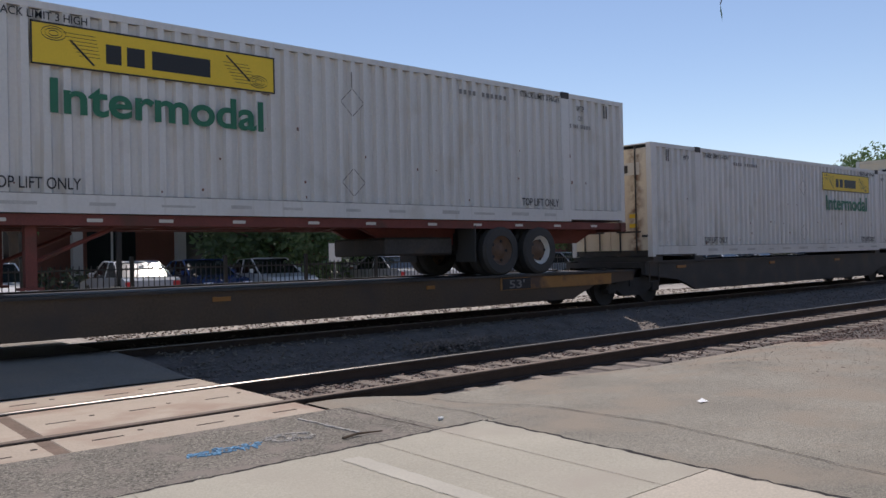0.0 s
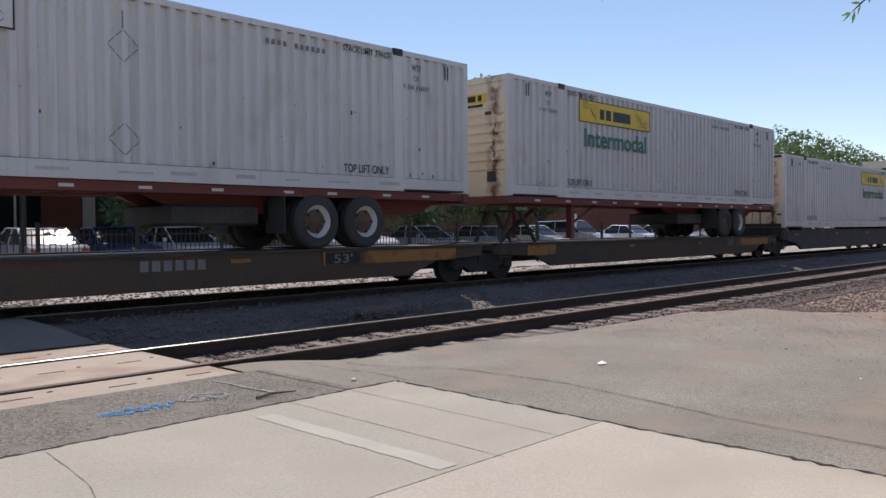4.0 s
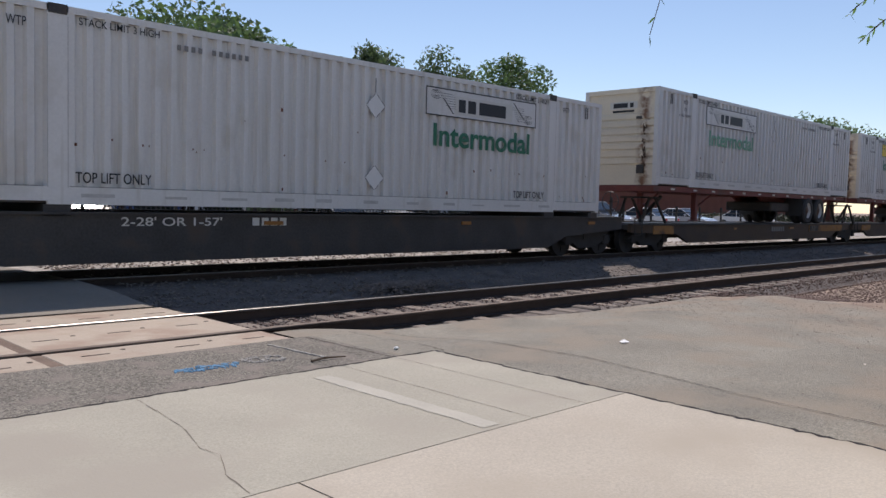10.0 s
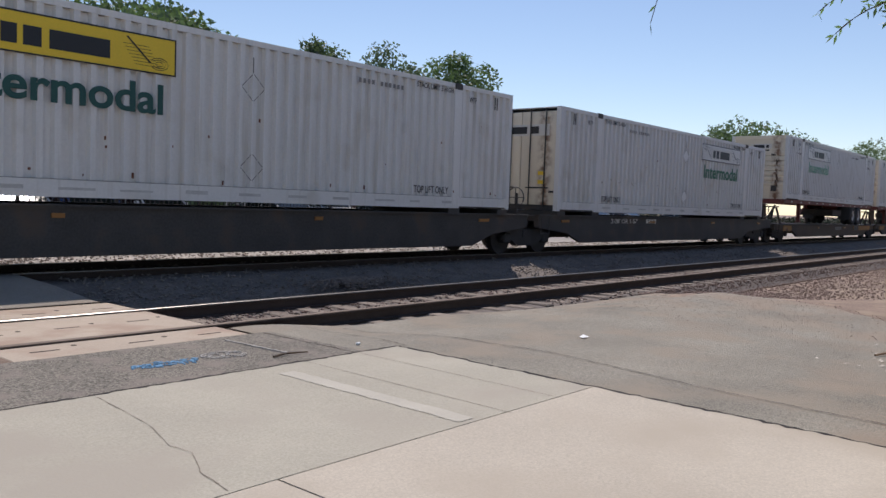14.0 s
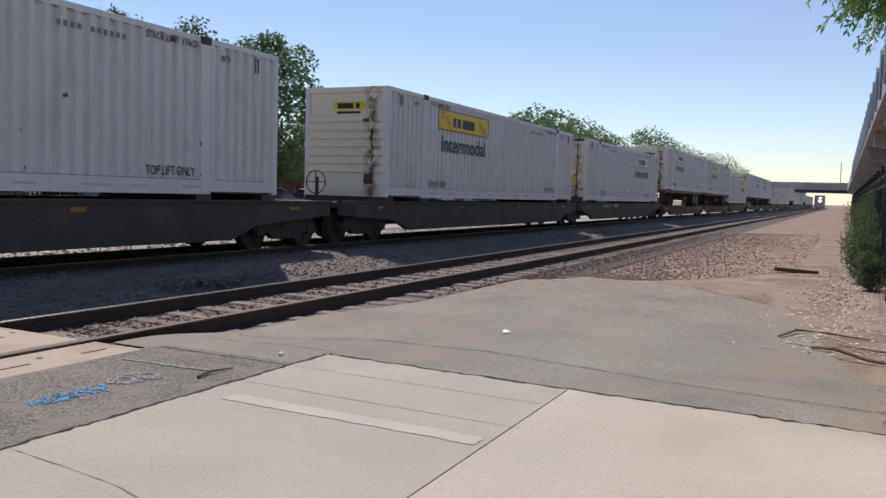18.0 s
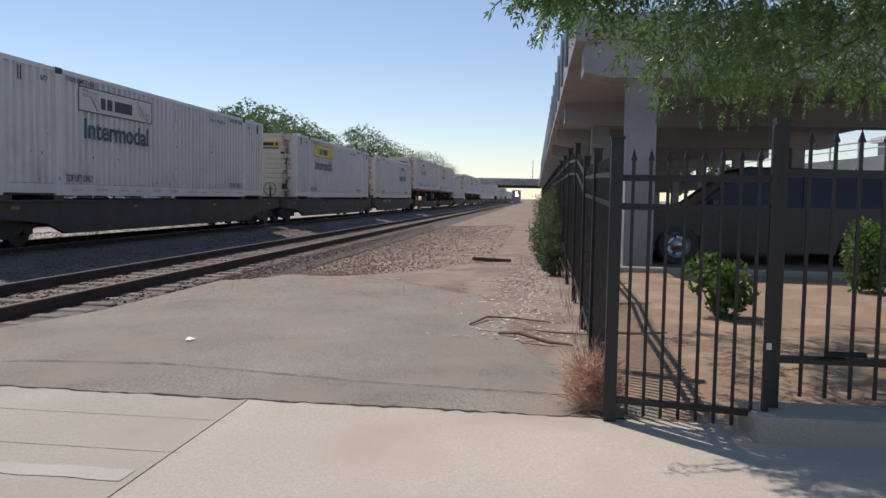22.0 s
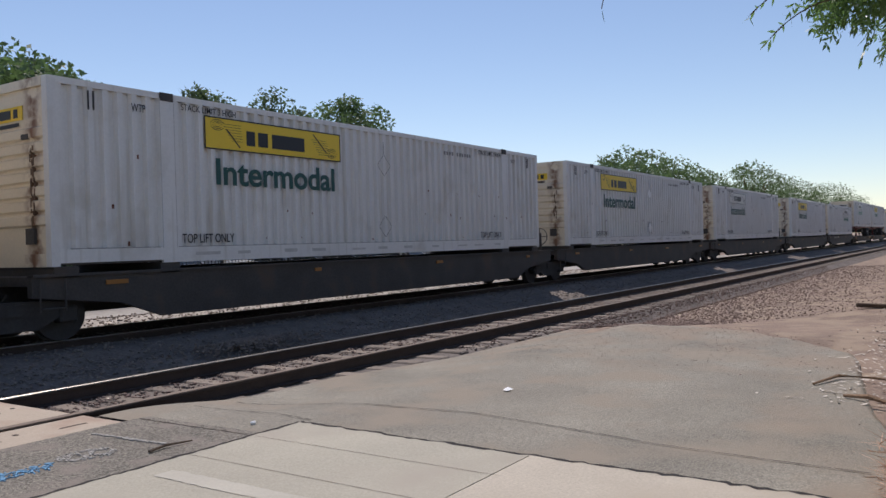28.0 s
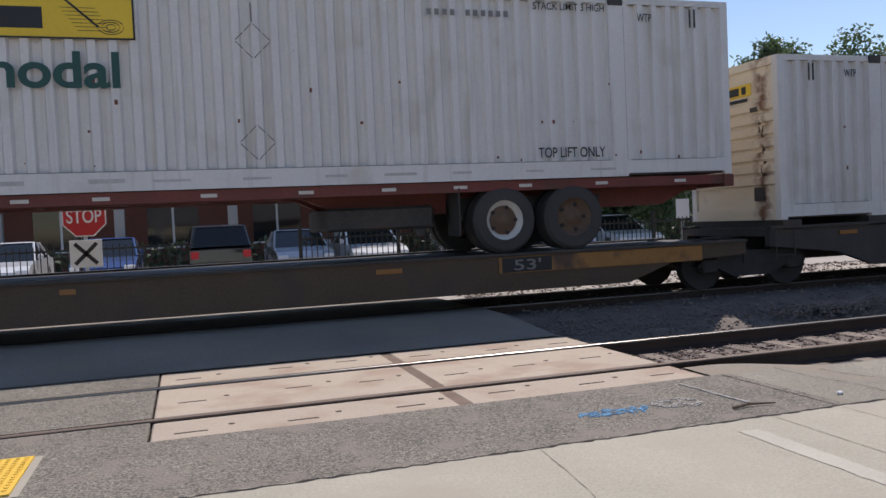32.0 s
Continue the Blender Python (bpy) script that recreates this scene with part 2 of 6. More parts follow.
    "chalk": shade("chalk_paint", (0.40, 0.375, 0.335), 0.9, spread=0.3, coarse=9, bump=0.2),
    "brick": shade("brick_red", (0.19, 0.075, 0.055), 0.9, spread=0.2, coarse=1, fine=14, bump=0.2),
    "roof": shade("roof_white", (0.68, 0.67, 0.64), 0.7, spread=0.08, bump=0.05),
    "wall_grey": shade("wall_grey", (0.42, 0.40, 0.38), 0.85, spread=0.1, bump=0.1),
    "red": shade("stop_red", (0.50, 0.018, 0.022), 0.4, spread=0.05, bump=0.0),
    "sign_white": shade("sign_white", (0.74, 0.74, 0.72), 0.45, spread=0.05, bump=0.0),
    "litter": shade("litter_white", (0.82, 0.82, 0.80), 0.6, spread=0.05, bump=0.0),
}


def rust_band(m, centre, half):
    """Rust that has run down an end wall beside one post."""
    t = m.node_tree
    n, l = t.nodes, t.links
    b = n["Principled BSDF"]
    src = b.inputs["Base Color"].links[0].from_socket
    co, xyz, off, ab = n.new("ShaderNodeTexCoord"), n.new("ShaderNodeSeparateXYZ"), n.new("ShaderNodeMath"), n.new("ShaderNodeMath")
    mr, tex, mr2, mul, mx = n.new("ShaderNodeMapRange"), n.new("ShaderNodeTexNoise"), n.new("ShaderNodeMapRange"), n.new("ShaderNodeMath"), n.new("ShaderNodeMix")
    off.operation, off.inputs[1].default_value, ab.operation, mul.operation = "SUBTRACT", centre, "ABSOLUTE", "MULTIPLY"
    mr.inputs[1].default_value, mr.inputs[2].default_value, mr.inputs[3].default_value, mr.inputs[4].default_value = 0.03, half, 1.0, 0.0
    mr2.inputs[1].default_value, mr2.inputs[2].default_value = 0.42, 0.6
    tex.inputs["Scale"].default_value, tex.inputs["Detail"].default_value = 4.0, 6.0
    mx.data_type = "RGBA"
    mx.inputs[7].default_value = (0.20, 0.095, 0.05, 1)
    l.new(co.outputs["Object"], xyz.inputs[0]), l.new(xyz.outputs["Y"], off.inputs[0]), l.new(off.outputs[0], ab.inputs[0]), l.new(ab.outputs[0], mr.inputs[0])
    l.new(co.outputs["Object"], tex.inputs["Vector"]), l.new(tex.outputs["Fac"], mr2.inputs[0])
    l.new(mr.outputs[0], mul.inputs[0]), l.new(mr2.outputs[0], mul.inputs[1]), l.new(mul.outputs[0], mx.inputs[0])
    l.new(src, mx.inputs[6]), l.new(mx.outputs[2], b.inputs["Base Color"])


def dirt_drift(m):
    """Brown dirt blown over the asphalt, thicker towards the open ground and the fence."""
    t = m.node_tree
    n, l = t.nodes, t.links
    b = n["Principled BSDF"]
    src = b.inputs["Base Color"].links[0].from_socket
    co, xyz = n.new("ShaderNodeTexCoord"), n.new("ShaderNodeSeparateXYZ")
    ax, ay, tex, tn, add, add2, mx = (n.new("ShaderNodeMapRange"), n.new("ShaderNodeMapRange"), n.new("ShaderNodeTexNoise"), n.new("ShaderNodeMapRange"),
                                      n.new("ShaderNodeMath"), n.new("ShaderNodeMath"), n.new("ShaderNodeMix"))
    ax.inputs[1].default_value, ax.inputs[2].default_value = 3.0, 9.6
    ay.inputs[1].default_value, ay.inputs[2].default_value, ay.inputs[4].default_value = -4.2, -7.0, 0.75
    tex.inputs["Scale"].default_value, tex.inputs["Detail"].default_value = 1.1, 9.0
    tn.inputs[1].default_value, tn.inputs[2].default_value, tn.inputs[3].default_value, tn.inputs[4].default_value = 0.3, 0.7, -1.05, 0.2
    add.use_clamp, add2.use_clamp = False, True
    mx.data_type = "RGBA"
    mx.inputs[7].default_value = (0.30, 0.238, 0.178, 1)
    l.new(co.outputs["Object"], xyz.inputs[0]), l.new(xyz.outputs["X"], ax.inputs[0]), l.new(xyz.outputs["Y"], ay.inputs[0])
    l.new(co.outputs["Object"], tex.inputs["Vector"]), l.new(tex.outputs["Fac"], tn.inputs[0])
    l.new(ax.outputs[0], add.inputs[0]), l.new(ay.outputs[0], add.inputs[1]), l.new(add.outputs[0], add2.inputs[0]), l.new(tn.outputs[0], add2.inputs[1])
    l.new(add2.outputs[0], mx.inputs[0]), l.new(src, mx.inputs[6]), l.new(mx.outputs[2], b.inputs["Base Color"])


rust_band(M["white_end"], -0.82, 0.3)
dirt_drift(M["asphalt_lot"])


def car_paint(name, c, rough=0.25, coat=0.8):
    m = shade(name, c, rough, spread=0.04, bump=0.0)
    m.node_tree.nodes["Principled BSDF"].inputs["Coat Weight"].default_value = coat
    return m


M["car_grey"] = car_paint("paint_grey", (0.03, 0.032, 0.037), 0.4, 0.15)
M["car_white"] = car_paint("paint_white", (0.70, 0.70, 0.69))
M["car_silver"] = car_paint("paint_silver", (0.38, 0.39, 0.41))
M["car_blue"] = car_paint("paint_blue", (0.025, 0.05, 0.16))
M["car_black"] = car_paint("paint_black", (0.02, 0.02, 0.022))
M["glass"] = shade("dark_glass", (0.015, 0.018, 0.02), 0.06, spread=0.05, bump=0.0)
M["lamp_glass"] = shade("lamp_glass", (0.75, 0.75, 0.74), 0.1, spread=0.05, bump=0.0)
glow = bpy.data.materials.new("headlight_glow")
glow.use_nodes = True
glow.node_tree.nodes["Principled BSDF"].inputs["Emission Color"].default_value = (1.0, 0.9, 0.7, 1)
glow.node_tree.nodes["Principled BSDF"].inputs["Emission Strength"].default_value = 8.0


# ---- mesh helpers ----
class Bits:
    """Boxes, prisms and tubes gathered into one mesh."""

    def __init__(self):
        self.v, self.f = [], []

    def add(self, verts, faces):
        k = len(self.v)
        self.v += [tuple(p) for p in verts]
        self.f += [tuple(i + k for i in f) for f in faces]
        return self

    def box(self, x0, x1, y0, y1, z0, z1, m=None, bev=0.0):
        if bev:
            return self.bevel_box(x0, x1, y0, y1, z0, z1, bev, m)
        p = [Vector((x, y, z)) for x in (x0, x1) for y in (y0, y1) for z in (z0, z1)]
        if m is not None:
            p = [m @ q for q in p]
        return self.add(p, [(0, 1, 3, 2), (4, 6, 7, 5), (0, 4, 5, 1), (2, 3, 7, 6), (0, 2, 6, 4), (1, 5, 7, 3)])

    def bevel_box(self, x0, x1, y0, y1, z0, z1, b, m=None):
        bm = bmesh.new()
        bmesh.ops.create_cube(bm, size=1, matrix=Matrix.LocRotScale(((x0 + x1) / 2, (y0 + y1) / 2, (z0 + z1) / 2), None, (x1 - x0, y1 - y0, z1 - z0)))
        bmesh.ops.bevel(bm, geom=list(bm.edges), offset=b, segments=1, affect="EDGES")
        bm.verts.index_update()
        self.add([(m @ v.co if m is not None else v.co) for v in bm.verts], [[v.index for v in f.verts] for f in bm.faces])
        bm.free()
        return self

    def prism(self, outline, axis, a, b, m=None):
        """An outline of (u, w) pairs pushed along x, y or z from a to b."""
        def at(u, w, d):
            q = {"x": (d, u, w), "y": (u, d, w), "z": (u, w, d)}[axis]
            return m @ Vector(q) if m is not None else q
        k = len(outline)
        verts = [at(u, w, a) for u, w in outline] + [at(u, w, b) for u, w in outline]
        faces = [tuple(range(k))[::-1], tuple(range(k, 2 * k))] + [(i, (i + 1) % k, k + (i + 1) % k, k + i) for i in range(k)]
        return self.add(verts, faces)

    def disc(self, c, axis, r, d0, d1, n=20, m=None):
        cu, cw = c
        return self.prism([(cu + r * math.cos(2 * math.pi * i / n), cw + r * math.sin(2 * math.pi * i / n)) for i in range(n)], axis, d0, d1, m)

    def tube(self, pts, radii, n=6):
        pts = [Vector(p) for p in pts]
        if not hasattr(radii, "__len__"):
            radii = [radii] * len(pts)
        verts, faces = [], []
        for i, p in enumerate(pts):
            d = (pts[min(i + 1, len(pts) - 1)] - pts[max(i - 1, 0)]).normalized()
            a = d.orthogonal().normalized()
            c = d.cross(a)
            verts += [p + (a * math.cos(2 * math.pi * j / n) + c * math.sin(2 * math.pi * j / n)) * radii[i] for j in range(n)]
        for i in range(len(pts) - 1):
            faces += [(i * n + j, i * n + (j + 1) % n, (i + 1) * n + (j + 1) % n, (i + 1) * n + j) for j in range(n)]
        faces += [tuple(range(n))[::-1], tuple(range((len(pts) - 1) * n, len(pts) * n))]
        return self.add(verts, faces)

    def mesh(self, name, mat, smooth=False):
        me = bpy.data.meshes.new(name)
        me.from_pydata(self.v, [], self.f)
        me.materials.append(mat)
        if smooth:
            me.shade_smooth()
        bm = bmesh.new()
        bm.from_mesh(me)
        bmesh.ops.recalc_face_normals(bm, faces=bm.faces)
        bm.to_mesh(me)
        bm.free()
        return me


def part(name, bits, mat, parent=None, label="", smooth=False):
    data = bits.mesh(name, mat, smooth) if isinstance(bits, Bits) else bits
    ob = new(name, data)
    ob.parent = parent
    if label:
        ob["label"] = label
    return ob


def each(name, boxes, mat, parent, label="", bev=0.0):
    """One part for each box."""
    for b in boxes:
        part(name, Bits().box(*b, None, bev), mat, parent, label)


def thing(name, label, category, group="", kind="", at=None):
    ob = tagged(new(name), label, category, group, kind)
    ob.empty_display_size = 0.2
    if at is not None:
        ob.matrix_world = at
    return ob


def single(name, bits, mat, label, category="", group="", kind="", smooth=False):
    return tagged(part(name, bits, mat, None, "", smooth), label, category, group, kind)


def sheet(name, xs, ys, height, mat):
    verts = [(x, y, height(x, y)) for y in ys for x in xs]
    w = len(xs)
    faces = [(j * w + i, j * w + i + 1, (j + 1) * w + i + 1, (j + 1) * w + i) for j in range(len(ys) - 1) for i in range(w - 1)]
    me = bpy.data.meshes.new(name)
    me.from_pydata(verts, [], faces)
    me.materials.append(mat)
    me.shade_smooth()
    return me


def quads(name, corners, mat):
    """A mesh of loose quads from an array n x 4 x 3."""
    n = len(corners)
    me = bpy.data.meshes.new(name)
    me.vertices.add(n * 4), me.loops.add(n * 4), me.polygons.add(n)
    me.vertices.foreach_set("co", np.asarray(corners, np.float32).ravel())
    me.loops.foreach_set("vertex_index", np.arange(n * 4, dtype=np.int32))
    me.polygons.foreach_set("loop_start", np.arange(0, n * 4, 4, dtype=np.int32))
    me.update(calc_edges=True)
    me.materials.append(mat)
    return me


LETTERS = {}


def letters(text, size, mat, bold=0.0):
    """Flat letters as a mesh in the xz plane that faces -y, left edge at x 0, foot at z 0."""
    key = (text, size, mat.name, bold)
    if key not in LETTERS:
        cu = bpy.data.curves.new("letters", "FONT")
        cu.body, cu.size, cu.extrude, cu.offset = text, size, 0.001, bold
        tmp = new("letters", cu)
        dg = bpy.context.evaluated_depsgraph_get()
        me = bpy.data.meshes.new_from_object(tmp.evaluated_get(dg))
        bpy.data.objects.remove(tmp)
        me.transform(Matrix.Rotation(radians(90), 4, "X"))
        xs = [v.co.x for v in me.vertices]
        me.transform(Matrix.Translation((-min(xs), 0, 0)))
        me.materials.clear()
        me.materials.append(mat)
        LETTERS[key] = (me, max(xs) - min(xs))
    return LETTERS[key]


def write(name, text, x, y, z, width, height, mat, parent, bold=0.0, label=""):
    me, w = letters(text, 1.0, mat, bold)
    me2 = me.copy()
    zs = [v.co.z for v in me.vertices]
    me2.transform(Matrix.Diagonal((width / w, 1, height / max(zs), 1)))
    ob = part(name, me2, mat, parent, label)
    ob.location = (x, y, z)
    return ob


def smoothstep(a, b, x):
    k = min(max((x - a) / (b - a), 0.0), 1.0)
    return k * k * (3 - 2 * k)


def spread(a, b, step):
    n = max(int(round((b - a) / step)), 1)
    return [a + (b - a) * i / n for i in range(n + 1)]


# ---- ground ----
def dirt_height(x, y):
    trench = smoothstep(-1.6, -0.6, y) * (1 - smoothstep(8.2, 9.5, y))
    base = -0.045 + 0.02 * noise.noise((x * 0.4, y * 0.4, 3)) - 0.16 * smoothstep(9, 12, x) * smoothstep(-6.5, -1, y) * (1 - trench)
    yard = 0.16 * smoothstep(-7.2, -8.2, y) * smoothstep(0.9, 2.5, x) + 0.25 * smoothstep(-6.3, -7.6, y) * smoothstep(9, 16, x) * (1 - smoothstep(40, 90, x))
    return base + yard - 0.5 * trench - 0.22 * (1 - smoothstep(7.0, 8.6, x)) * smoothstep(-6.3, -5.3, y) * (1 - trench)


gx = [-900, -400, -150, -60, -30] + spread(-20, 40, 0.5) + [42, 45, 50, 57, 66, 80, 100, 130, 180, 260, 400, 800, 1600, 3000]
gy = [-900, -400, -150, -70, -40, -25] + spread(-18, 14, 0.4) + [16, 20, 26, 36, 60, 120, 300, 900]
tagged(new("ground", sheet("ground", gx, gy, dirt_height, M["dirt"])), "dry brown dirt with scattered gravel", "ground", kind="structure")


def lot_height(x, y):
    dip = -0.15 * smoothstep(-2.4, -0.7, y) * smoothstep(0.3, 2.2, x)
    return dip + 0.008 * noise.noise((x * 0.6, y * 0.6, 0))


def lot_edge(y):
    pts = ((-7.4, 1.0), (-6.9, 1.9), (-6.4, 3.4), (-5.9, 6.9), (-5.2, 8.0), (-4.2, 9.2), (-3.2, 9.7), (-1.2, 9.9), (-0.5, 10.2))
    return float(np.interp(y, [p[0] for p in pts], [p[1] for p in pts])) + 0.22 * noise.noise((y * 1.7, 5.0, 1.0)) + 0.1 * noise.noise((y * 6, 2.0, 1.0))


def lot(y0, y1, x0, edge, n):
    ys = spread(y0, y1, 0.12)
    verts, faces = [], []
    for y in ys:
        e = edge(y)
        for i in range(n + 1):
            x = x0 + (e - x0) * i / n
            verts.append((x, y, lot_height(x, y) - 0.05 * smoothstep(n - 2, n, i)))
    w = n + 1
    faces = [(j * w + i, j * w + i + 1, (j + 1) * w + i + 1, (j + 1) * w + i) for j in range(len(ys) - 1) for i in range(n)]
    me = bpy.data.meshes.new("lot")
    me.from_pydata(verts, [], faces)
    me.materials.append(M["asphalt_lot"])
    me.shade_smooth()
    return me


def strip_edge(y):
    """Where the asphalt along the rail breaks off and the tie ends show."""
    return 3.6 - 4.6 * (y + 0.31) + 0.25 * noise.noise((y * 9, 1.0, 4.0))


for y0, y1, x0, edge, n in ((-7.4, -0.79, -12, lot_edge, 110), (-0.79, -0.31, 0.13, strip_edge, 40)):
    tagged(new("road", lot(y0, y1, x0, edge, n)), "dusty grey asphalt surface beside the tracks", "asphalt", kind="structure")
tagged(new("road", sheet("old_asphalt", spread(-12, 0.32, 0.2), spread(-2.32, -0.79, 0.15), lambda x, y: 0.006 + 0.004 * noise.noise((x, y, 2)), M["asphalt_old"])),
       "coarse old asphalt strip along the crossing", "asphalt", kind="structure")

# sidewalk slabs with open joints
walk_ob = thing("pavement", "pale concrete sidewalk with joints, cracks and a worn stripe", "sidewalk", kind="structure")
part("slab_bed", Bits().box(-12, 0.54, -14, -2.34, -0.1, 0.006), M["joint"], walk_ob)


def slab(x0, x1, xr, y0, y1, mat):
    """A slab from y0 to y1 whose right edge leans from x1 at y1 to xr at y0."""
    b = Bits()
    b.prism([(x0, y0), (xr, y0), (x1, y1), (x0, y1)], "z", -0.08, 0.022)
    return part("slab", b, M[mat], walk_ob)


slab(-12, 0.72, 0.65, -4.545, -2.30, "concrete")
slab(-2.492, 0.65, 0.56, -9.5, -4.555, "concrete_new")
slab(-12, -2.506, -2.506, -9.5, -4.555, "concrete_new")
slab(-12, 0.58, 0.58, -14, -9.52, "concrete_new")

# ---- tracks ----
RAIL = [(-0.07, -0.17), (0.07, -0.17), (0.07, -0.158), (0.012, -0.14), (0.012, -0.045), (0.036, -0.036), (0.036, -0.004), (0.03, 0.0),
        (-0.03, 0.0), (-0.036, -0.004), (-0.036, -0.036), (-0.012, -0.045), (-0.012, -0.14), (-0.07, -0.158)]


def track(y, z, x0, x1, label, ties):
    tr = thing("railway_track", label, "railway track", kind="structure")
    for dy in (0.0, 1.51):
        r = part("rail", Bits().prism([(y + dy + u, z + w) for u, w in RAIL], "x", x0, x1), M["rail"], tr, "rusty steel rail with a bright worn top")
        part("rail_head", Bits().prism([(y + dy - 0.038, z - 0.014), (y + dy + 0.038, z - 0.014), (y + dy + 0.036, z - 0.002), (y + dy + 0.026, z + 0.003), (y + dy - 0.026, z + 0.003), (y + dy - 0.036, z - 0.002)], "x", x0, x1), M["rail_dull" if y + dy == 0 else "rail_head"], r, "polished rail top")
    tie_me = Bits().bevel_box(-0.12, 0.12, y + 0.755 - 1.3, y + 0.755 + 1.3, z - 0.37, z - 0.165, 0.02).mesh("tie", M["tie"])
    for i in range(ties):
        part("tie", tie_me, None, tr).location = (0.75 + i * 0.61 + random.uniform(-0.02, 0.02), random.uniform(-0.03, 0.03), random.uniform(-0.01, 0.006))
    far = Bits()
    for i in range(ties, int((x1 - 1) / 0.61)):
        far.box(0.75 + i * 0.61 - 0.12, 0.75 + i * 0.61 + 0.12, y + 0.755 - 1.3, y + 0.755 + 1.3, z - 0.3, z - 0.165)
    tagged(part("far_ties", far, M["tie"], tr), kind="stuff")
    return tr


FAR_Z = 0.16
track(0.0, 0.0, -40, 420, "near railway track with rusty rails on concrete ties", 150)
track(4.95, FAR_Z, -40, 420, "far railway track carrying the freight train", 90)


def ballast_height(x, y):
    a = -0.186 + 0.015 * noise.noise((x * 2, y * 2, 9))
    if y < 0:
        return a - 0.25 * smoothstep(-0.5, -1.1, y) + 0.0
    if y < 3.4:
        return a - 0.05 * smoothstep(1.9, 2.6, y) + 0.12 * smoothstep(2.8, 3.4, y)
    return -0.13 + 0.19 * smoothstep(3.4, 4.3, y) - 0.03 + 0.03 * smoothstep(7.6, 9.2, y)


bx = spread(0.2, 40, 0.4) + [45, 52, 60, 75, 100, 150, 220, 420]
# one bed in two colours: dark for the train's shade, pale for sun beyond
tagged(new("ballast", sheet("ballast", bx, spread(-1.1, 6.5, 0.16), ballast_height, M["ballast"])), "dark grey-brown crushed stone ballast under both tracks", "ballast", kind="stuff")
tagged(new("ballast", sheet("ballast", [-40, -20, -8, -4, -2] + bx, spread(6.5, 9.7, 0.16), lambda x, y: ballast_height(max(x, 0.2), y) if y < 9.2 else 0.02, M["ballast_sunlit"])), "gravel shoulder beyond the far track, coloured paler for sunlight", "gravel", kind="stuff")

# ---- crossing ----
panels = thing("road_crossing", "pinkish concrete crossing panels between the rails", "crossing panels", kind="structure")
for y0, y1 in ((-0.79, -0.1), (0.095, 1.395), (1.585, 2.36)):
    for x0, x1 in ((-4.92, -2.38), (-2.27, 0.11)):
        pb = part("panel", Bits().bevel_box(x0, x1, y0, y1, -0.12, -0.010, 0.012), M["panel"], panels)
        slot = Bits()
        for k in (0.14, 0.5, 0.83):
            cx, cy = x0 + (x1 - x0) * k + random.uniform(-0.1, 0.1), (y0 + y1) / 2 + random.uniform(-0.12, 0.12)
            slot.box(cx - 0.13, cx + 0.13, cy - 0.014, cy + 0.014, -0.02, -0.0075)
            slot.disc((cx + 0.32, cy + 0.13), "z", 0.028, -0.02, -0.0075, 8)
        part("lifting_slot", slot, M["joint"], pb, "dark lifting slots")
each("panel_joint", [(-2.385, -2.265, y0, y1, -0.12, -0.016) for y0, y1 in ((-0.79, -0.1), (0.095, 1.395), (1.585, 2.36))], M["grime"], panels)
each("flangeway", [(-4.94, 0.12, -0.105, 0.1, -0.16, -0.07), (-4.94, 0.12, 1.39, 1.6, -0.16, -0.07)], M["gap"], panels)


def cross_height(x, y):
    return 0.005 + (FAR_Z + 0.0) * smoothstep(2.5, 4.7, y) - 0.2 * smoothstep(7.5, 10, y) - 0.35 * smoothstep(0.15, 0.6, x)


def crossing_band(y0, y1):
    verts, faces = [], []
    ys = spread(y0, y1, 0.2)
    xs = spread(-14, 0.6, 0.3)
    for y in ys:
        for x in xs:
            verts.append((x - 0.25 * max(0, (y - 2.4)) * smoothstep(-1, 0.6, x) * 0.3, y, cross_height(x, y)))
    w = len(xs)
    faces = [(j * w + i, j * w + i + 1, (j + 1) * w + i + 1, (j + 1) * w + i) for j in range(len(ys) - 1) for i in range(w - 1)]
    me = bpy.data.meshes.new("crossing")
    me.from_pydata(verts, [], faces)
    me.materials.append(M["asphalt"])
    return me


for y0, y1 in ((2.37, 4.87), (5.03, 6.38), (6.54, 10.5)):
    tagged(new("road", crossing_band(y0, y1)), "asphalt road surface crossing the tracks", "asphalt", kind="structure")
for y0, y1 in ((-0.79, -0.075), (0.095, 1.415), (1.585, 2.37)):
    tagged(new("road", Bits().box(-14, -4.94, y0, y1, -0.1, -0.006).mesh("infill", M["asphalt_old"])), "asphalt infill beside the rails", "asphalt", kind="structure")

# ---- the train ----
TRAIN_Y = 5.72
FAST = (60.14, -4.383, 13.884, -7.432, 1.397)


def gone(t):
    """Metres that the train has rolled by t seconds."""
    return sum(c * (t / 16) ** (k + 1) for k, c in enumerate(FAST))


MOVERS = []
ROLLERS = []
CL, CH, CW = 16.15, 2.9, 1.3


def corrugated(x0, x1, z0, z1, y, side, pitch=0.268, depth=0.072):
    """A wall of upright trapezoid ribs in the plane y; side: -1 faces -y, +1 faces +y."""
    b = Bits()
    n = max(int(round((x1 - x0) / pitch)), 1)
    p = (x1 - x0) / n
    prof = []
    for i in range(n):
        a = x0 + i * p
        prof += [(a, 0), (a + p * 0.36, 0), (a + p * 0.48, depth), (a + p * 0.88, depth)]
    prof.append((x1, 0))
    verts = [(x, y - side * d, z) for x, d in prof for z in (z0, z1)]
    b.add(verts, [(2 * i, 2 * i + 2, 2 * i + 3, 2 * i + 1) if side < 0 else (2 * i, 2 * i + 1, 2 * i + 3, 2 * i + 2) for i in range(len(prof) - 1)])
    return b


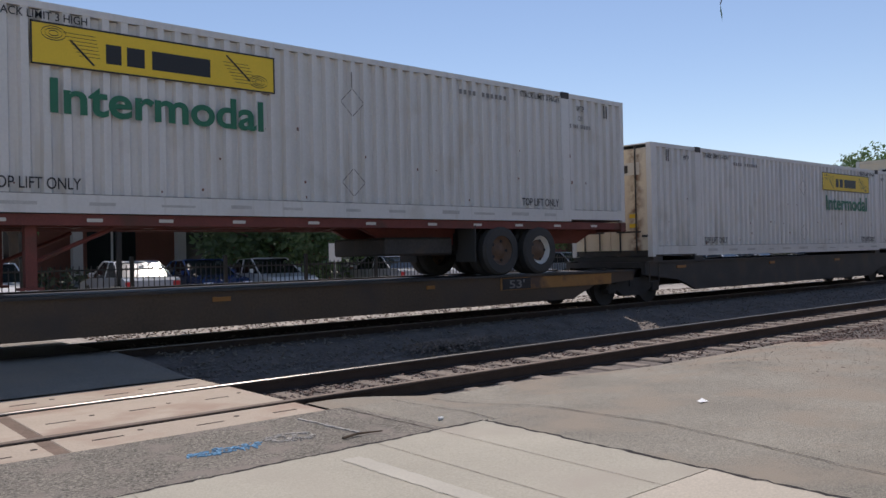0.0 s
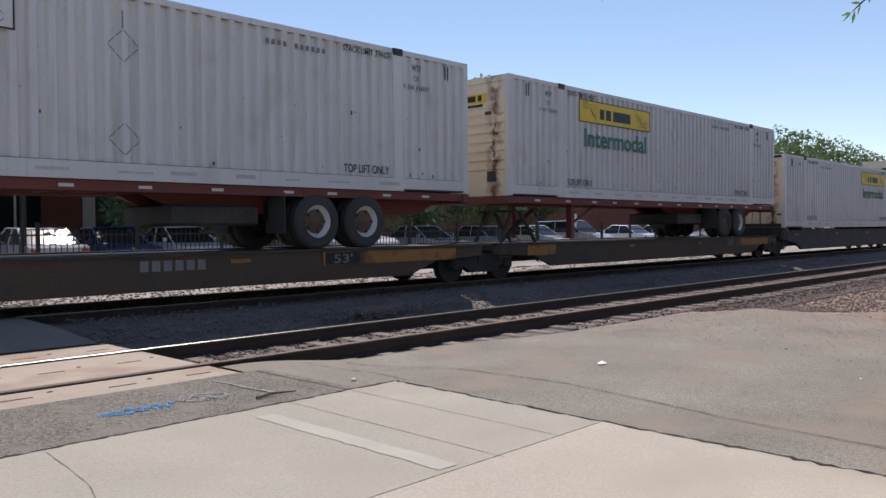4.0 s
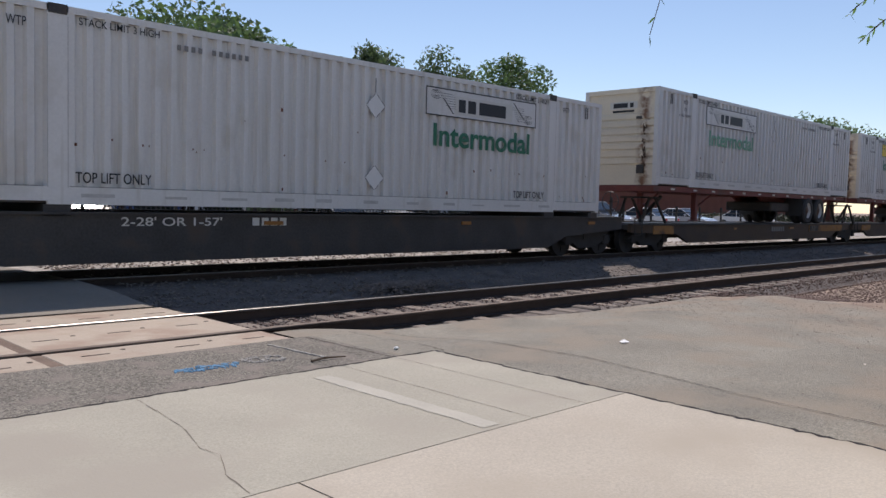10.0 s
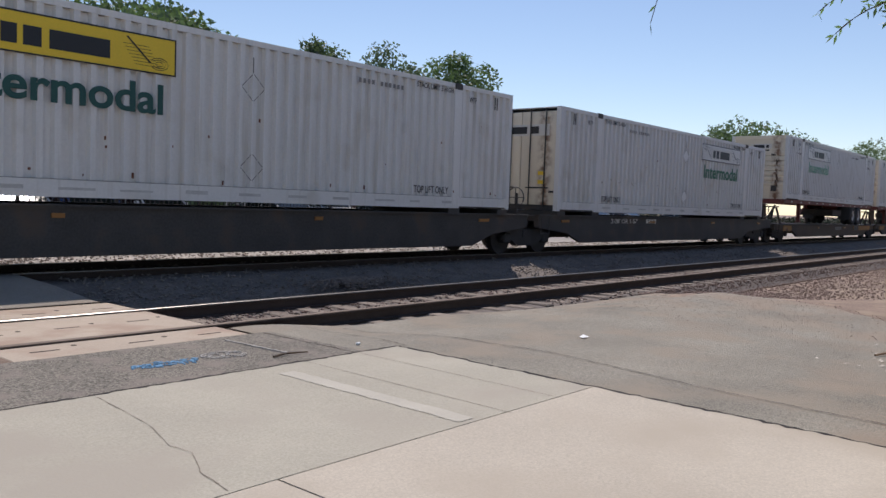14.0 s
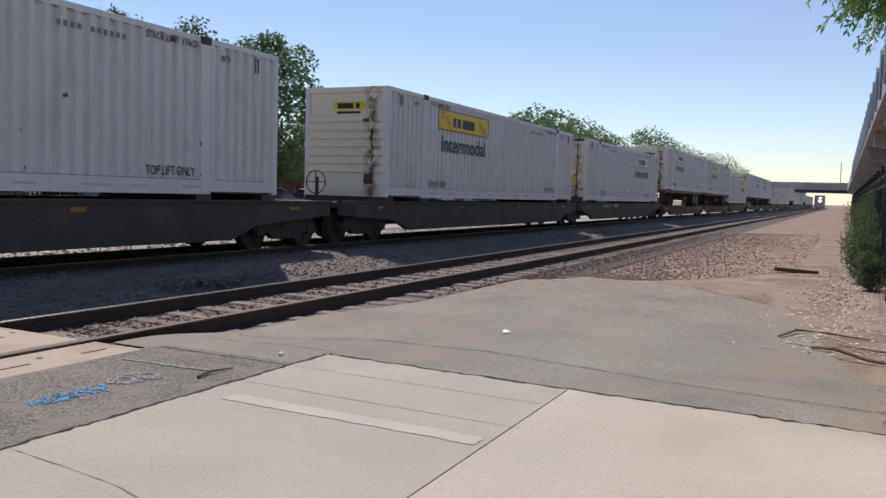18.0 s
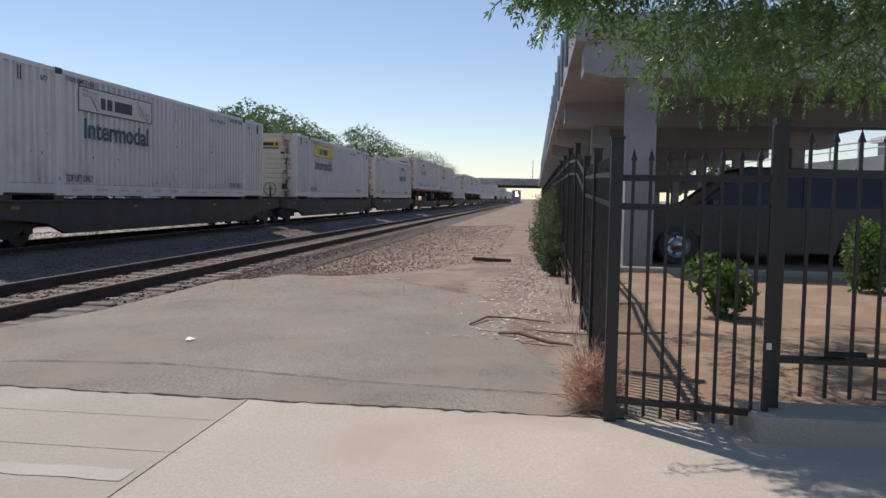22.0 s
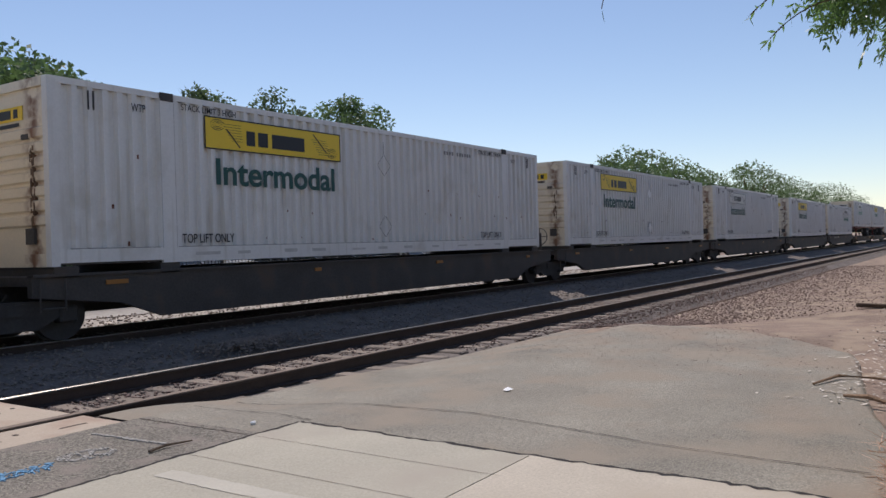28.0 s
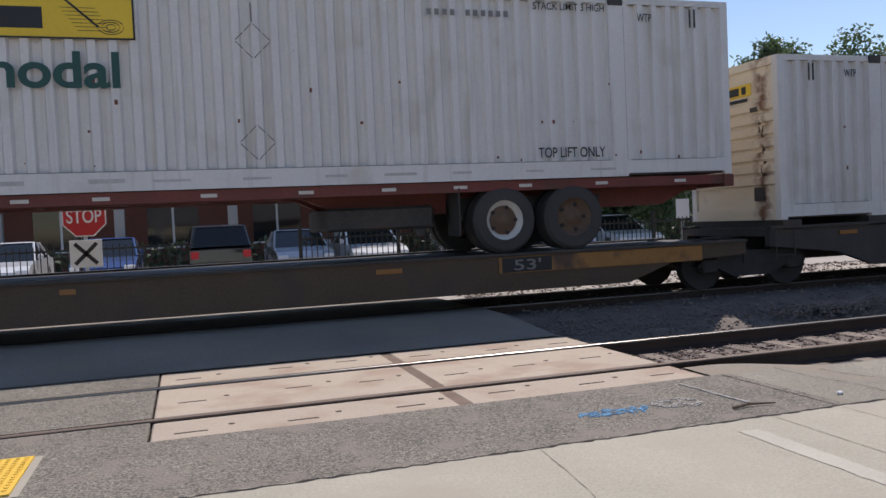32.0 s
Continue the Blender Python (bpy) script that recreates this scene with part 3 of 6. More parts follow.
def ribbed_end(x, side):
    """The front bulkhead of a container: level ribs between two posts."""
    b = Bits()
    prof = [(0.2, 0.0)]
    z = 0.62
    prof.append((z, 0.0))
    while z < 2.05:
        prof += [(z + 0.03, 0.045), (z + 0.16, 0.045), (z + 0.19, 0.0), (z + 0.225, 0.0)]
        z += 0.225
    prof.append((CH - 0.12, 0.0))
    verts = [(x - side * d * -1, y, zz) for zz, d in prof for y in (-CW + 0.14, CW - 0.14)]
    b.add(verts, [(2 * i, 2 * i + 1, 2 * i + 3, 2 * i + 2) for i in range(len(prof) - 1)])
    return b


STYLE = {
    # board, word, dark outline
    "yellow": ("yellow", "green", "yellow"),
    "yellow_dark": ("yellow", "green_dark", "yellow"),
    "outline": ("white", "green", "sign_pale"),
    "faded": ("white", "green_pale", "sign_pale"),
    "pale": ("sign_pale", "green_dark", "sign_pale"),
}


def brand_board(box, x, style, y):
    """The company board as plain shapes: a framed panel, two scrolls, and a bar where the name stands, with the word below."""
    board, word, centre = STYLE[style]
    sb = part("sign_board", Bits().box(x, x + 3.72, y - 0.003, y, 2.03, 2.63), M[board], box, "company sign board with a dark outline")
    rim = Bits()
    for a, b2, c, d in ((x, x + 3.72, 2.03, 2.055), (x, x + 3.72, 2.605, 2.63), (x, x + 0.025, 2.03, 2.63), (x + 3.695, x + 3.72, 2.03, 2.63)):
        rim.box(a, b2, y - 0.006, y - 0.0035, c, d)
    for k in range(7):
        rim.box(x + 0.42 + 0.035 * k, x + 0.86 + 0.01 * k, y - 0.006, y - 0.0035, 2.515 - 0.05 * k, 2.522 - 0.05 * k)
        rim.box(x + 2.80 + 0.035 * k, x + 3.24 + 0.03 * k, y - 0.006, y - 0.0035, 2.44 - 0.05 * k, 2.447 - 0.05 * k)
    for sx, sz in ((0.30, 2.48), (3.42, 2.19)):
        for r in (0.13, 0.09, 0.05):
            ring = [(x + sx + r * 1.25 * math.cos(2 * math.pi * i / 14), sz + r * 0.75 * math.sin(2 * math.pi * i / 14)) for i in range(14)]
            for (u0, w0), (u1, w1) in zip(ring, ring[1:] + ring[:1]):
                rim.add([(u0, y - 0.006, w0), (u1, y - 0.006, w1), (u1, y - 0.006, w1 + 0.012), (u0, y - 0.006, w0 + 0.012)], [(0, 1, 2, 3)])
    rim.add([(x + 0.5, y - 0.006, 2.42), (x + 0.53, y - 0.006, 2.43), (x + 0.85, y - 0.006, 2.11), (x + 0.82, y - 0.006, 2.10)], [(0, 1, 2, 3)])
    rim.add([(x + 2.85, y - 0.006, 2.55), (x + 2.88, y - 0.006, 2.56), (x + 3.28, y - 0.006, 2.20), (x + 3.25, y - 0.006, 2.19)], [(0, 1, 2, 3)])
    part("outline", rim, M["black"], sb, "thin dark outline and scrolls")
    part("name_field", Bits().box(x + 0.85, x + 2.83, y - 0.005, y - 0.0032, 2.1, 2.5), M[centre], sb)
    # plain blocks stand for the name
    for x0, w in ((1.0, 0.22), (1.30, 0.26), (1.67, 0.92)):
        part("name_bar", Bits().box(x + x0, x + x0 + w, y - 0.0075, y - 0.0055, 2.16, 2.44), M["black"], sb, "dark block in place of the name")
    write("lettering", "Intermodal", x + 0.24, y - 0.004, 1.40, 3.26, 0.47, M[word], box, 0.022, "large green lettering")


def diamond(b, x, z, y, r=0.25, w=0.022, gap=0.05):
    for sx, sz in ((1, 1), (-1, 1), (1, -1), (-1, -1)):
        for k0, k1 in ((gap, 0.45), (0.55, 1 - gap)):
            p0, p1 = Vector((x + sx * r * k0, y, z + sz * r * (1 - k0))), Vector((x + sx * r * k1, y, z + sz * r * (1 - k1)))
            o = Vector((0, 0, w))
            b.add([p0, p1, p1 + o, p0 + o], [(0, 1, 2, 3)])


def container(style, sign_x, rear, seed, near=True):
    """A 53-foot container; its origin is the rear foot in the middle. rear: 'ribs' or 'doors'."""
    rng = random.Random(seed)
    words = {"yellow": "bright yellow sign board", "yellow_dark": "yellow sign board", "outline": "outlined white sign board", "faded": "faded outlined sign board", "pale": "pale weathered sign board"}[style]
    c = thing("shipping_container", f"white corrugated container with a {words}, green lettering", "container", "containers on the train")
    y = -CW
    each("corner_post", [(px, px + 0.14, py, py + 0.14, 0, CH) for px in (0.0, CL - 0.14) for py in (-CW, CW - 0.14)], M["white"], c)
    for side, py in ((-1, -CW), (1, CW)):
        a, b2 = (py, py + 0.05) if side < 0 else (py - 0.05, py)
        part("bottom_rail", Bits().box(0.14, 2.0, a, b2, 0.05, 0.27).box(2.3, CL - 2.3, a, b2, 0.0, 0.27).box(CL - 2.0, CL - 0.14, a, b2, 0.05, 0.27), M["white"], c)
        part("top_rail", Bits().box(0.14, CL - 0.14, a, b2, CH - 0.1, CH), M["white"], c)
        part("lift_post", Bits().box(2.0, 2.3, a, b2, 0.0, CH), M["white"], c)
        part("lift_post", Bits().box(CL - 2.3, CL - 2.0, a, b2, 0.0, CH), M["white"], c)
        for x0, x1 in ((0.14, 2.0), (2.3, CL - 2.3), (CL - 2.0, CL - 0.14)):
            part("side_panel", corrugated(x0, x1, 0.27, CH - 0.1, py + side * -0.008, side), M["white"], c)
    roof = Bits().box(0.02, CL - 0.02, -CW + 0.03, CW - 0.03, CH - 0.03, CH - 0.004)
    part("roof", roof, M["white"], c)
    part("floor", Bits().box(0.02, CL - 0.02, -CW + 0.05, CW - 0.05, 0.02, 0.18), M["steel"], c)
    part("end_wall", ribbed_end(CL - 0.03, 1), M["white_end"], c)
    if rear == "ribs":
        part("end_wall", ribbed_end(0.05, -1), M["white_end"], c, "yellowed end wall with level ribs")
        each("end_frame", [(-0.005, 0.1, -CW + 0.14, CW - 0.14, CH - 0.14, CH), (-0.005, 0.1, -CW + 0.14, CW - 0.14, 0, 0.2)], M["white_end"], c)
        part("end_sign", Bits().box(0.035, 0.045, -0.55, 0.4, 2.3, 2.52), M[STYLE[style][0] if style.startswith("yellow") else "sign_pale"], c, "small company sign on the end wall")
        part("end_lettering", Bits().box(0.03, 0.035, -0.45, 0.3, 2.2, 2.26).box(0.03, 0.034, -0.42, -0.3, 2.34, 2.48).box(0.03, 0.034, -0.22, 0.28, 2.34, 2.48), M["black"], c)
        streaks = Bits()
        for k in range(34 if seed in (13, 15, 18) else 12):
            sy, sz = -0.84 + rng.gauss(0, 0.035), rng.uniform(0.7, 1.95)
            streaks.box(-0.001, 0.05, sy - rng.uniform(0.004, 0.022), sy + rng.uniform(0.004, 0.022), sz - rng.uniform(0.02, 0.16), sz)
        tagged(part("rust_stain", streaks, M["rim_rust"], c, "brown rust stains beside the post"), kind="stuff")
        each("end_slot", [(0.0, 0.04, -0.75, -0.55, 1.98, 2.06), (-0.01, 0.04, -0.85, -0.62, 0.35, 0.6)], M["steel"], c)
    else:
        for y0, y1 in ((-CW + 0.14, -0.01), (0.01, CW - 0.14)):
            d = part("door", Bits().bevel_box(0.0, 0.06, y0, y1, 0.16, CH - 0.12, 0.01), M["white_end"], c, "white container door")
            for k in (0.28, 0.72):
                yy = y0 + (y1 - y0) * k
                part("lock_rod", Bits().tube([(-0.03, yy, 0.1), (-0.03, yy, CH - 0.06)], 0.02), M["steel"], d)
            part("hinge", Bits().box(-0.02, 0.0, y0 if y0 < -0.5 else y1 - 0.16, (y0 if y0 < -0.5 else y1 - 0.16) + 0.16, 0.5, 0.56).box(-0.02, 0.0, y0 + 0.2, y1 - 0.2, 0.62, 0.66), M["steel"], d)
        part("door_sign", Bits().box(-0.012, -0.002, -0.95, 0.95, 2.1, 2.42), M["sign_pale"], c, "company sign on the doors")
        each("door_bar", [(-0.018, -0.0125, -0.6, -0.35, 2.16, 2.36), (-0.018, -0.0125, -0.2, 0.65, 2.16, 2.36)], M["black"], c)
        each("placard", [(-0.012, -0.002, -0.85, -0.62, 1.0, 1.1), (-0.012, -0.002, -0.85, -0.62, 0.75, 0.85)], M["yellow"], c, "yellow warning placards")
    each("lift_casting", [(px, px + 0.26, -CW - 0.012, -CW + 0.05, CH - 0.13, CH + 0.012) for px in (2.02, CL - 2.28)], M["steel"], c, "dark lifting casting")
    each("tie_slot", [(px + dx, px + dx + 0.028, y - 0.012, y, 2.45, 2.75) for px in (0.66, CL - 0.76) for dx in (0.0, 0.09)], M["steel"], c)
    if near:
        write("lettering", "TOP LIFT ONLY", 2.40, y - 0.004, 0.33, 1.18, 0.16, M["black"], c, 0.006)
        write("lettering", "TOP LIFT ONLY", CL - 3.6, y - 0.004, 0.33, 1.18, 0.16, M["black"], c, 0.006)
        write("lettering", "STACK LIMIT 3 HIGH", 2.45, y - 0.004, 2.66, 1.25, 0.11, M["black"], c, 0.004)
        write("lettering", "STACK LIMIT 3 HIGH", CL - 3.6, y - 0.004, 2.66, 1.25, 0.11, M["black"], c, 0.004)
        for x0 in (1.45, CL - 1.75):
            write("lettering", "WTP", x0, y - 0.004, 2.52, 0.27, 0.13, M["black"], c, 0.004)
        bars = Bits()
        nx = 4.0 if sign_x > 5 else CL - 5.35
        for k in range(11):
            if k != 4:
                bars.box(nx + k * 0.125, nx + 0.07 + k * 0.125, y - 0.005, y - 0.0015, 2.52, 2.61)
        tagged(part("number_bar", bars, M["stencil"], c), kind="stuff")
        for zz in (2.05, 0.62):
            dm = Bits()
            diamond(dm, 8.22, zz, y - 0.004)
            if seed in (14, 17, 19):
                part("placard", Bits().prism([(8.22 - 0.25, zz), (8.22, zz - 0.25), (8.22 + 0.25, zz), (8.22, zz + 0.25)], "y", y - 0.0026, y - 0.0008), M["placard"], c, "pale diamond placard")
            part("placard_frame", dm, M["stencil"], c, "diamond placard frame")
        part("placard_stem", Bits().box(8.2, 8.225, y - 0.004, y - 0.002, 2.32, 2.6), M["stencil"], c)
        if seed in (12, 13):
            for x0 in (1.42, CL - 1.78):
                write("lettering", "OR", x0 + 0.08, y - 0.004, 2.31, 0.17, 0.11, M["stencil"], c, 0.004)
                pin = Bits()
                for k in range(12):
                    if k not in (1, 5):
                        pin.box(x0 - 0.2 + k * 0.062, x0 - 0.17 + k * 0.062, y - 0.004, y - 0.0015, 2.13, 2.22)
                tagged(part("name_bar", pin, M["stencil"], c, "small grey bars in place of a name"), kind="stuff")
        scuffs = Bits()
        for k in range(11):
            px = 2.6 + k * 1.08 + rng.uniform(-0.15, 0.15)
            scuffs.box(px, px + rng.uniform(0.3, 0.6), y - 0.0035, y - 0.001, 0.11, 0.11 + rng.uniform(0.03, 0.07))
        tagged(part("scuff_mark", scuffs, M["scuff"], c, "grey scuff marks along the bottom rail"), kind="stuff")
        # thin dark strips paint the shadow at the ledge above the bottom rail
        seams = Bits().box(0.3, 1.95, y - 0.003, y - 0.001, 0.262, 0.272).box(2.32, CL - 2.32, y - 0.003, y - 0.001, 0.262, 0.272).box(CL - 1.95, CL - 0.3, y - 0.003, y - 0.001, 0.262, 0.272)
        part("rail_seam", seams, M["stencil"], c, "painted shadow line along the top of the bottom rail")
        for px in (2.0, 2.288, CL - 2.3, CL - 2.012):
            part("post_seam", Bits().box(px, px + 0.012, y - 0.003, y - 0.001, 0.25, CH - 0.15), M["scuff"], c)
        pits = Bits()
        for k in range(26):
            px, pz = rng.uniform(0.5, CL - 0.5), rng.choice((0.9, 0.95, 0.4, 0.35, 1.5, rng.uniform(0.3, 2.0)))
            r = rng.uniform(0.006, 0.022)
            pits.box(px - r, px + r, y - 0.004, y - 0.001, pz - r * rng.uniform(0.8, 3.5), pz + r)
        tagged(part("rust_spot", pits, M["rust"], c, "small rust spots and dents"), kind="stuff")
    brand_board(c, sign_x, style, y - 0.002)
    return c


def truck(parent, cx, r=0.42):
    """A two-axle freight truck under a car; its wheelsets turn."""
    fr = Bits()
    for side in (-1, 1):
        yy = side * 0.98
        fr.prism([(cx - 1.15, 0.42), (cx - 0.9, 0.62), (cx - 0.35, 0.66), (cx + 0.35, 0.66), (cx + 0.9, 0.62), (cx + 1.15, 0.42), (cx + 0.75, 0.40), (cx + 0.4, 0.22), (cx - 0.4, 0.22), (cx - 0.75, 0.40)], "y", yy - 0.09, yy + 0.09)
        for a in (-0.89, 0.89):
            fr.box(cx + a - 0.15, cx + a + 0.15, yy - 0.13, yy + 0.13, 0.3, 0.56, bev=0.03)
    fr.box(cx - 0.2, cx + 0.2, -1.1, 1.1, 0.45, 0.63)
    tk = part("truck", fr, M["truck_black"], parent, "dark cast steel truck frame")
    for a in (-0.89, 0.89):
        w = Bits()
        for side in (-1, 1):
            yy = side * 0.755
            w.disc((0, 0), "y", r, min(yy - 0.02 * side, yy + 0.1 * side), max(yy - 0.02 * side, yy + 0.1 * side), 22)
            w.disc((0, 0), "y", r + 0.025, min(yy - 0.05 * side, yy - 0.02 * side), max(yy - 0.05 * side, yy - 0.02 * side), 22)
            w.box(-0.03, 0.03, yy + side * 0.09 - 0.03, yy + side * 0.09 + 0.03, 0.1, 0.3)
        w.disc((0, 0), "y", 0.08, -0.9, 0.9, 10)
        ob = part("wheelset", w, M["truck_black"], tk, "steel wheelset with worn treads")
        ob.location = (cx + a, 0, r + 0.004)
        ROLLERS.append((ob, cx + a))
    return tk


def flatcar(kind, rear_gap, front_gap, seed, rear="own", front="own"):
    """A spine flatcar; its origin is below the load's rear end, at rail height. kind: 'low' or 'deck'.
    rear, front: 'own' truck, the 'joint' truck that two cars share, or 'none' where the neighbour carries it."""
    rng = random.Random(seed)
    f = thing("flatcar", "dark grimy railway flatcar with a deep side sill" if kind == "low" else "dark brown and orange railway flatcar with a flat deck", "flatcar", "cars of the train")
    x0, x1 = -rear_gap + 0.25, CL + front_gap - 0.25
    top = 1.05 if kind == "low" else 0.86
    end = top - 0.33 if kind == "low" else top - 0.24
    low = 0.27
    a, b = (2.6 if e == "own" else 1.5 for e in (rear, front))
    out = [(x0, top), (x0, end), (x0 + a, 0.55), (x0 + a + 0.8, low), (x1 - b - 0.8, low), (x1 - b, 0.55), (x1, end), (x1, top)]
    for side in (-1, 1):
        yy = side * 1.22
        part("side_sill", Bits().prism(out, "y", yy - 0.06, yy + 0.06), M["steel" if kind == "low" else "car_brown"], f)
    part("deck", Bits().box(x0, x1, -1.16, 1.16, top - 0.16, top - 0.02), M["steel"], f)
    part("centre_sill", Bits().box(x0 - 0.3, x1 + 0.3, -0.3, 0.3, 0.5, top - 0.17), M["steel"], f)
    each("sill_flange", [(x0, x1, -1.33, -1.16, top - 0.03, top + 0.012), (x0, x1, 1.16, 1.33, top - 0.03, top + 0.012)], M["steel"], f)
    if kind == "deck":
        part("side_plate", Bits().box(x1 - 4.6, x1 - 0.9, -1.3, -1.284, top - 0.30, top - 0.05), M["car_orange"], f, "orange side plate")
        part("side_plate", Bits().box(x0 + 1.2, x0 + 2.4, -1.3, -1.284, top - 0.3, top - 0.05), M["car_orange"], f, "orange side plate")
        part("length_plate", Bits().box(x1 - 4.55, x1 - 3.7, -1.306, -1.3005, top - 0.29, top - 0.06), M["black"], f, "dark plate with the length")
        write("lettering", "53'", x1 - 4.35, -1.309, top - 0.26, 0.46, 0.17, M["stencil"], f, 0.01)
        if seed == 13:
            each("number_bar", [(x1 - 8.2 + 0.2 * k, x1 - 8.06 + 0.2 * k, -1.29, -1.2815, top - 0.27, top - 0.1) for k in range(6)], M["stencil"], f, "pale bar in place of a digit")
    else:
        each("saddle", [(cx - 0.2, cx + 0.2, -1.28, 1.28, top - 0.05, 1.17) for cx in (0.25, 2.15, CL - 2.15, CL - 0.25)], M["steel"], f, "load saddle under the container")
        if seed == 14:
            write("lettering", "2-28' OR 1-57'", 3.1, -1.286, top - 0.2, 1.75, 0.14, M["sign_pale"], f, 0.008)
            for k in range(4):
                part("owner_bar", Bits().box(5.45 + 0.19 * k, 5.59 + 0.19 * k, -1.286, -1.2815, top - 0.2, top - 0.06), M["sign_pale"], f, "pale bar in place of an owner's letter")
    for k in (0, 2, 4, 6):
        px = x0 + 1.4 + k * (x1 - x0 - 3.2) / 6 + rng.uniform(-0.3, 0.3)
        part("reflector", Bits().box(px, px + rng.choice((0.2, 0.3, 0.4)), -1.306, -1.2845, top - 0.19, top - 0.12), M["reflector"], f, "orange reflective strip")
    each("coupler", [(x0 - 0.75, x0, -0.12, 0.12, 0.6, 0.86), (x1, x1 + 0.75, -0.12, 0.12, 0.6, 0.86)], M["steel"], f, "", 0.03)
    part("brake_hose", Bits().tube([(x0 + 0.05, -0.5, 0.75), (x0 - 0.25, -0.5, 0.4), (x0 - 0.5, -0.48, 0.3), (x0 - 0.7, -0.45, 0.5)], 0.03), M["tyre"], f)
    part("brake_hose", Bits().tube([(x1 - 0.05, 0.5, 0.75), (x1 + 0.25, 0.5, 0.4), (x1 + 0.5, 0.48, 0.3), (x1 + 0.7, 0.45, 0.5)], 0.03), M["tyre"], f)
    if kind == "low":
        bw = part("brake_wheel", Bits().tube([(x1 - 0.12, -0.95 + 0.27 * math.cos(a * 0.3927), 1.5 + 0.27 * math.sin(a * 0.3927)) for a in range(17)], 0.016, 5), M["steel"], f, "hand brake wheel")
        part("spoke", Bits().box(x1 - 0.13, x1 - 0.11, -1.2, -0.7, 1.49, 1.51), M["steel"], bw)
        part("spoke", Bits().box(x1 - 0.13, x1 - 0.11, -0.96, -0.94, 1.25, 1.75), M["steel"], bw)
        part("brake_post", Bits().box(x1 - 0.1, x1 - 0.04, -0.98, -0.92, 1.1, 1.62), M["steel"], f)
    wheel_r = 0.42
    part("grab_iron", Bits().tube([(x0 + 0.1, -1.33, 0.5), (x0 + 0.1, -1.33, 1.0)], 0.014).tube([(x0 + 0.5, -1.33, 0.5), (x0 + 0.5, -1.33, 1.0)], 0.014).tube([(x0 + 0.1, -1.33, 0.55), (x0 + 0.5, -1.33, 0.55)], 0.014), M["steel"], f)
    if rear == "own":
        truck(f, x0 + 1.35, wheel_r)
    if front != "none":
        truck(f, x1 - 1.35 if front == "own" else x1 + 0.3, wheel_r)
    return f


def tyre_wheel(parent, x, y0, z, r, mat, name="wheel", out=-1):
    """A road wheel whose face looks along out (the sign of y)."""
    a, b = (y0, y0 + 0.26) if out < 0 else (y0 - 0.26, y0)
    ring = Bits()
    n = 26
    prof = [(r * 0.60, 0.0), (r * 0.9, 0.0), (r, 0.05), (r, 0.21), (r * 0.9, 0.26), (r * 0.60, 0.26)]
    verts = [(x + p * math.cos(2 * math.pi * i / n), a + q, z + p * math.sin(2 * math.pi * i / n)) for i in range(n) for p, q in prof]
    k = len(prof)
    ring.add(verts, [(i * k + j, i * k + (j + 1) % k, ((i + 1) % n) * k + (j + 1) % k, ((i + 1) % n) * k + j) for i in range(n) for j in range(k)])
    w = part(name, ring, M["tyre"], parent, "black rubber tyre")
    face = a + 0.03 if out < 0 else b - 0.03
    rim = Bits()
    prof2 = [(r * 0.60, 0.0), (r * 0.55, 0.02), (r * 0.5, 0.09), (r * 0.28, 0.07), (r * 0.22, 0.03), (r * 0.0001, 0.02)]
    verts = [(x + p * math.cos(2 * math.pi * i / n), face - out * q, z + p * math.sin(2 * math.pi * i / n)) for i in range(n) for p, q in prof2]
    k = len(prof2)
    rim.add(verts, [(i * k + j, i * k + j + 1, ((i + 1) % n) * k + j + 1, ((i + 1) % n) * k + j) for i in range(n) for j in range(k - 1)])
    part("rim", rim, mat, w, "steel rim", smooth=True)
    if mat == M["rim"]:
        hub = Bits()
        prof3 = [(r * 0.44, 0.078), (r * 0.27, 0.058), (r * 0.2, 0.018), (r * 0.0001, 0.008)]
        k = len(prof3)
        hub.add([(x + p * math.cos(2 * math.pi * i / n), face - out * q, z + p * math.sin(2 * math.pi * i / n)) for i in range(n) for p, q in prof3],
                [(i * k + j, i * k + j + 1, ((i + 1) % n) * k + j + 1, ((i + 1) % n) * k + j) for i in range(n) for j in range(k - 1)])
        part("hub", hub, M["rim_rust"], w, "brown rusty hub", smooth=True)
    holes = Bits()
    for i in range(5):
        an = 2 * math.pi * i / 5
        holes.disc((x + r * 0.4 * math.cos(an), z + r * 0.4 * math.sin(an)), "y", r * 0.065, min(face - out * 0.06, face - out * 0.1), max(face - out * 0.06, face - out * 0.1), 8)
    part("rim_hole", holes, M["black"], w)
    return w


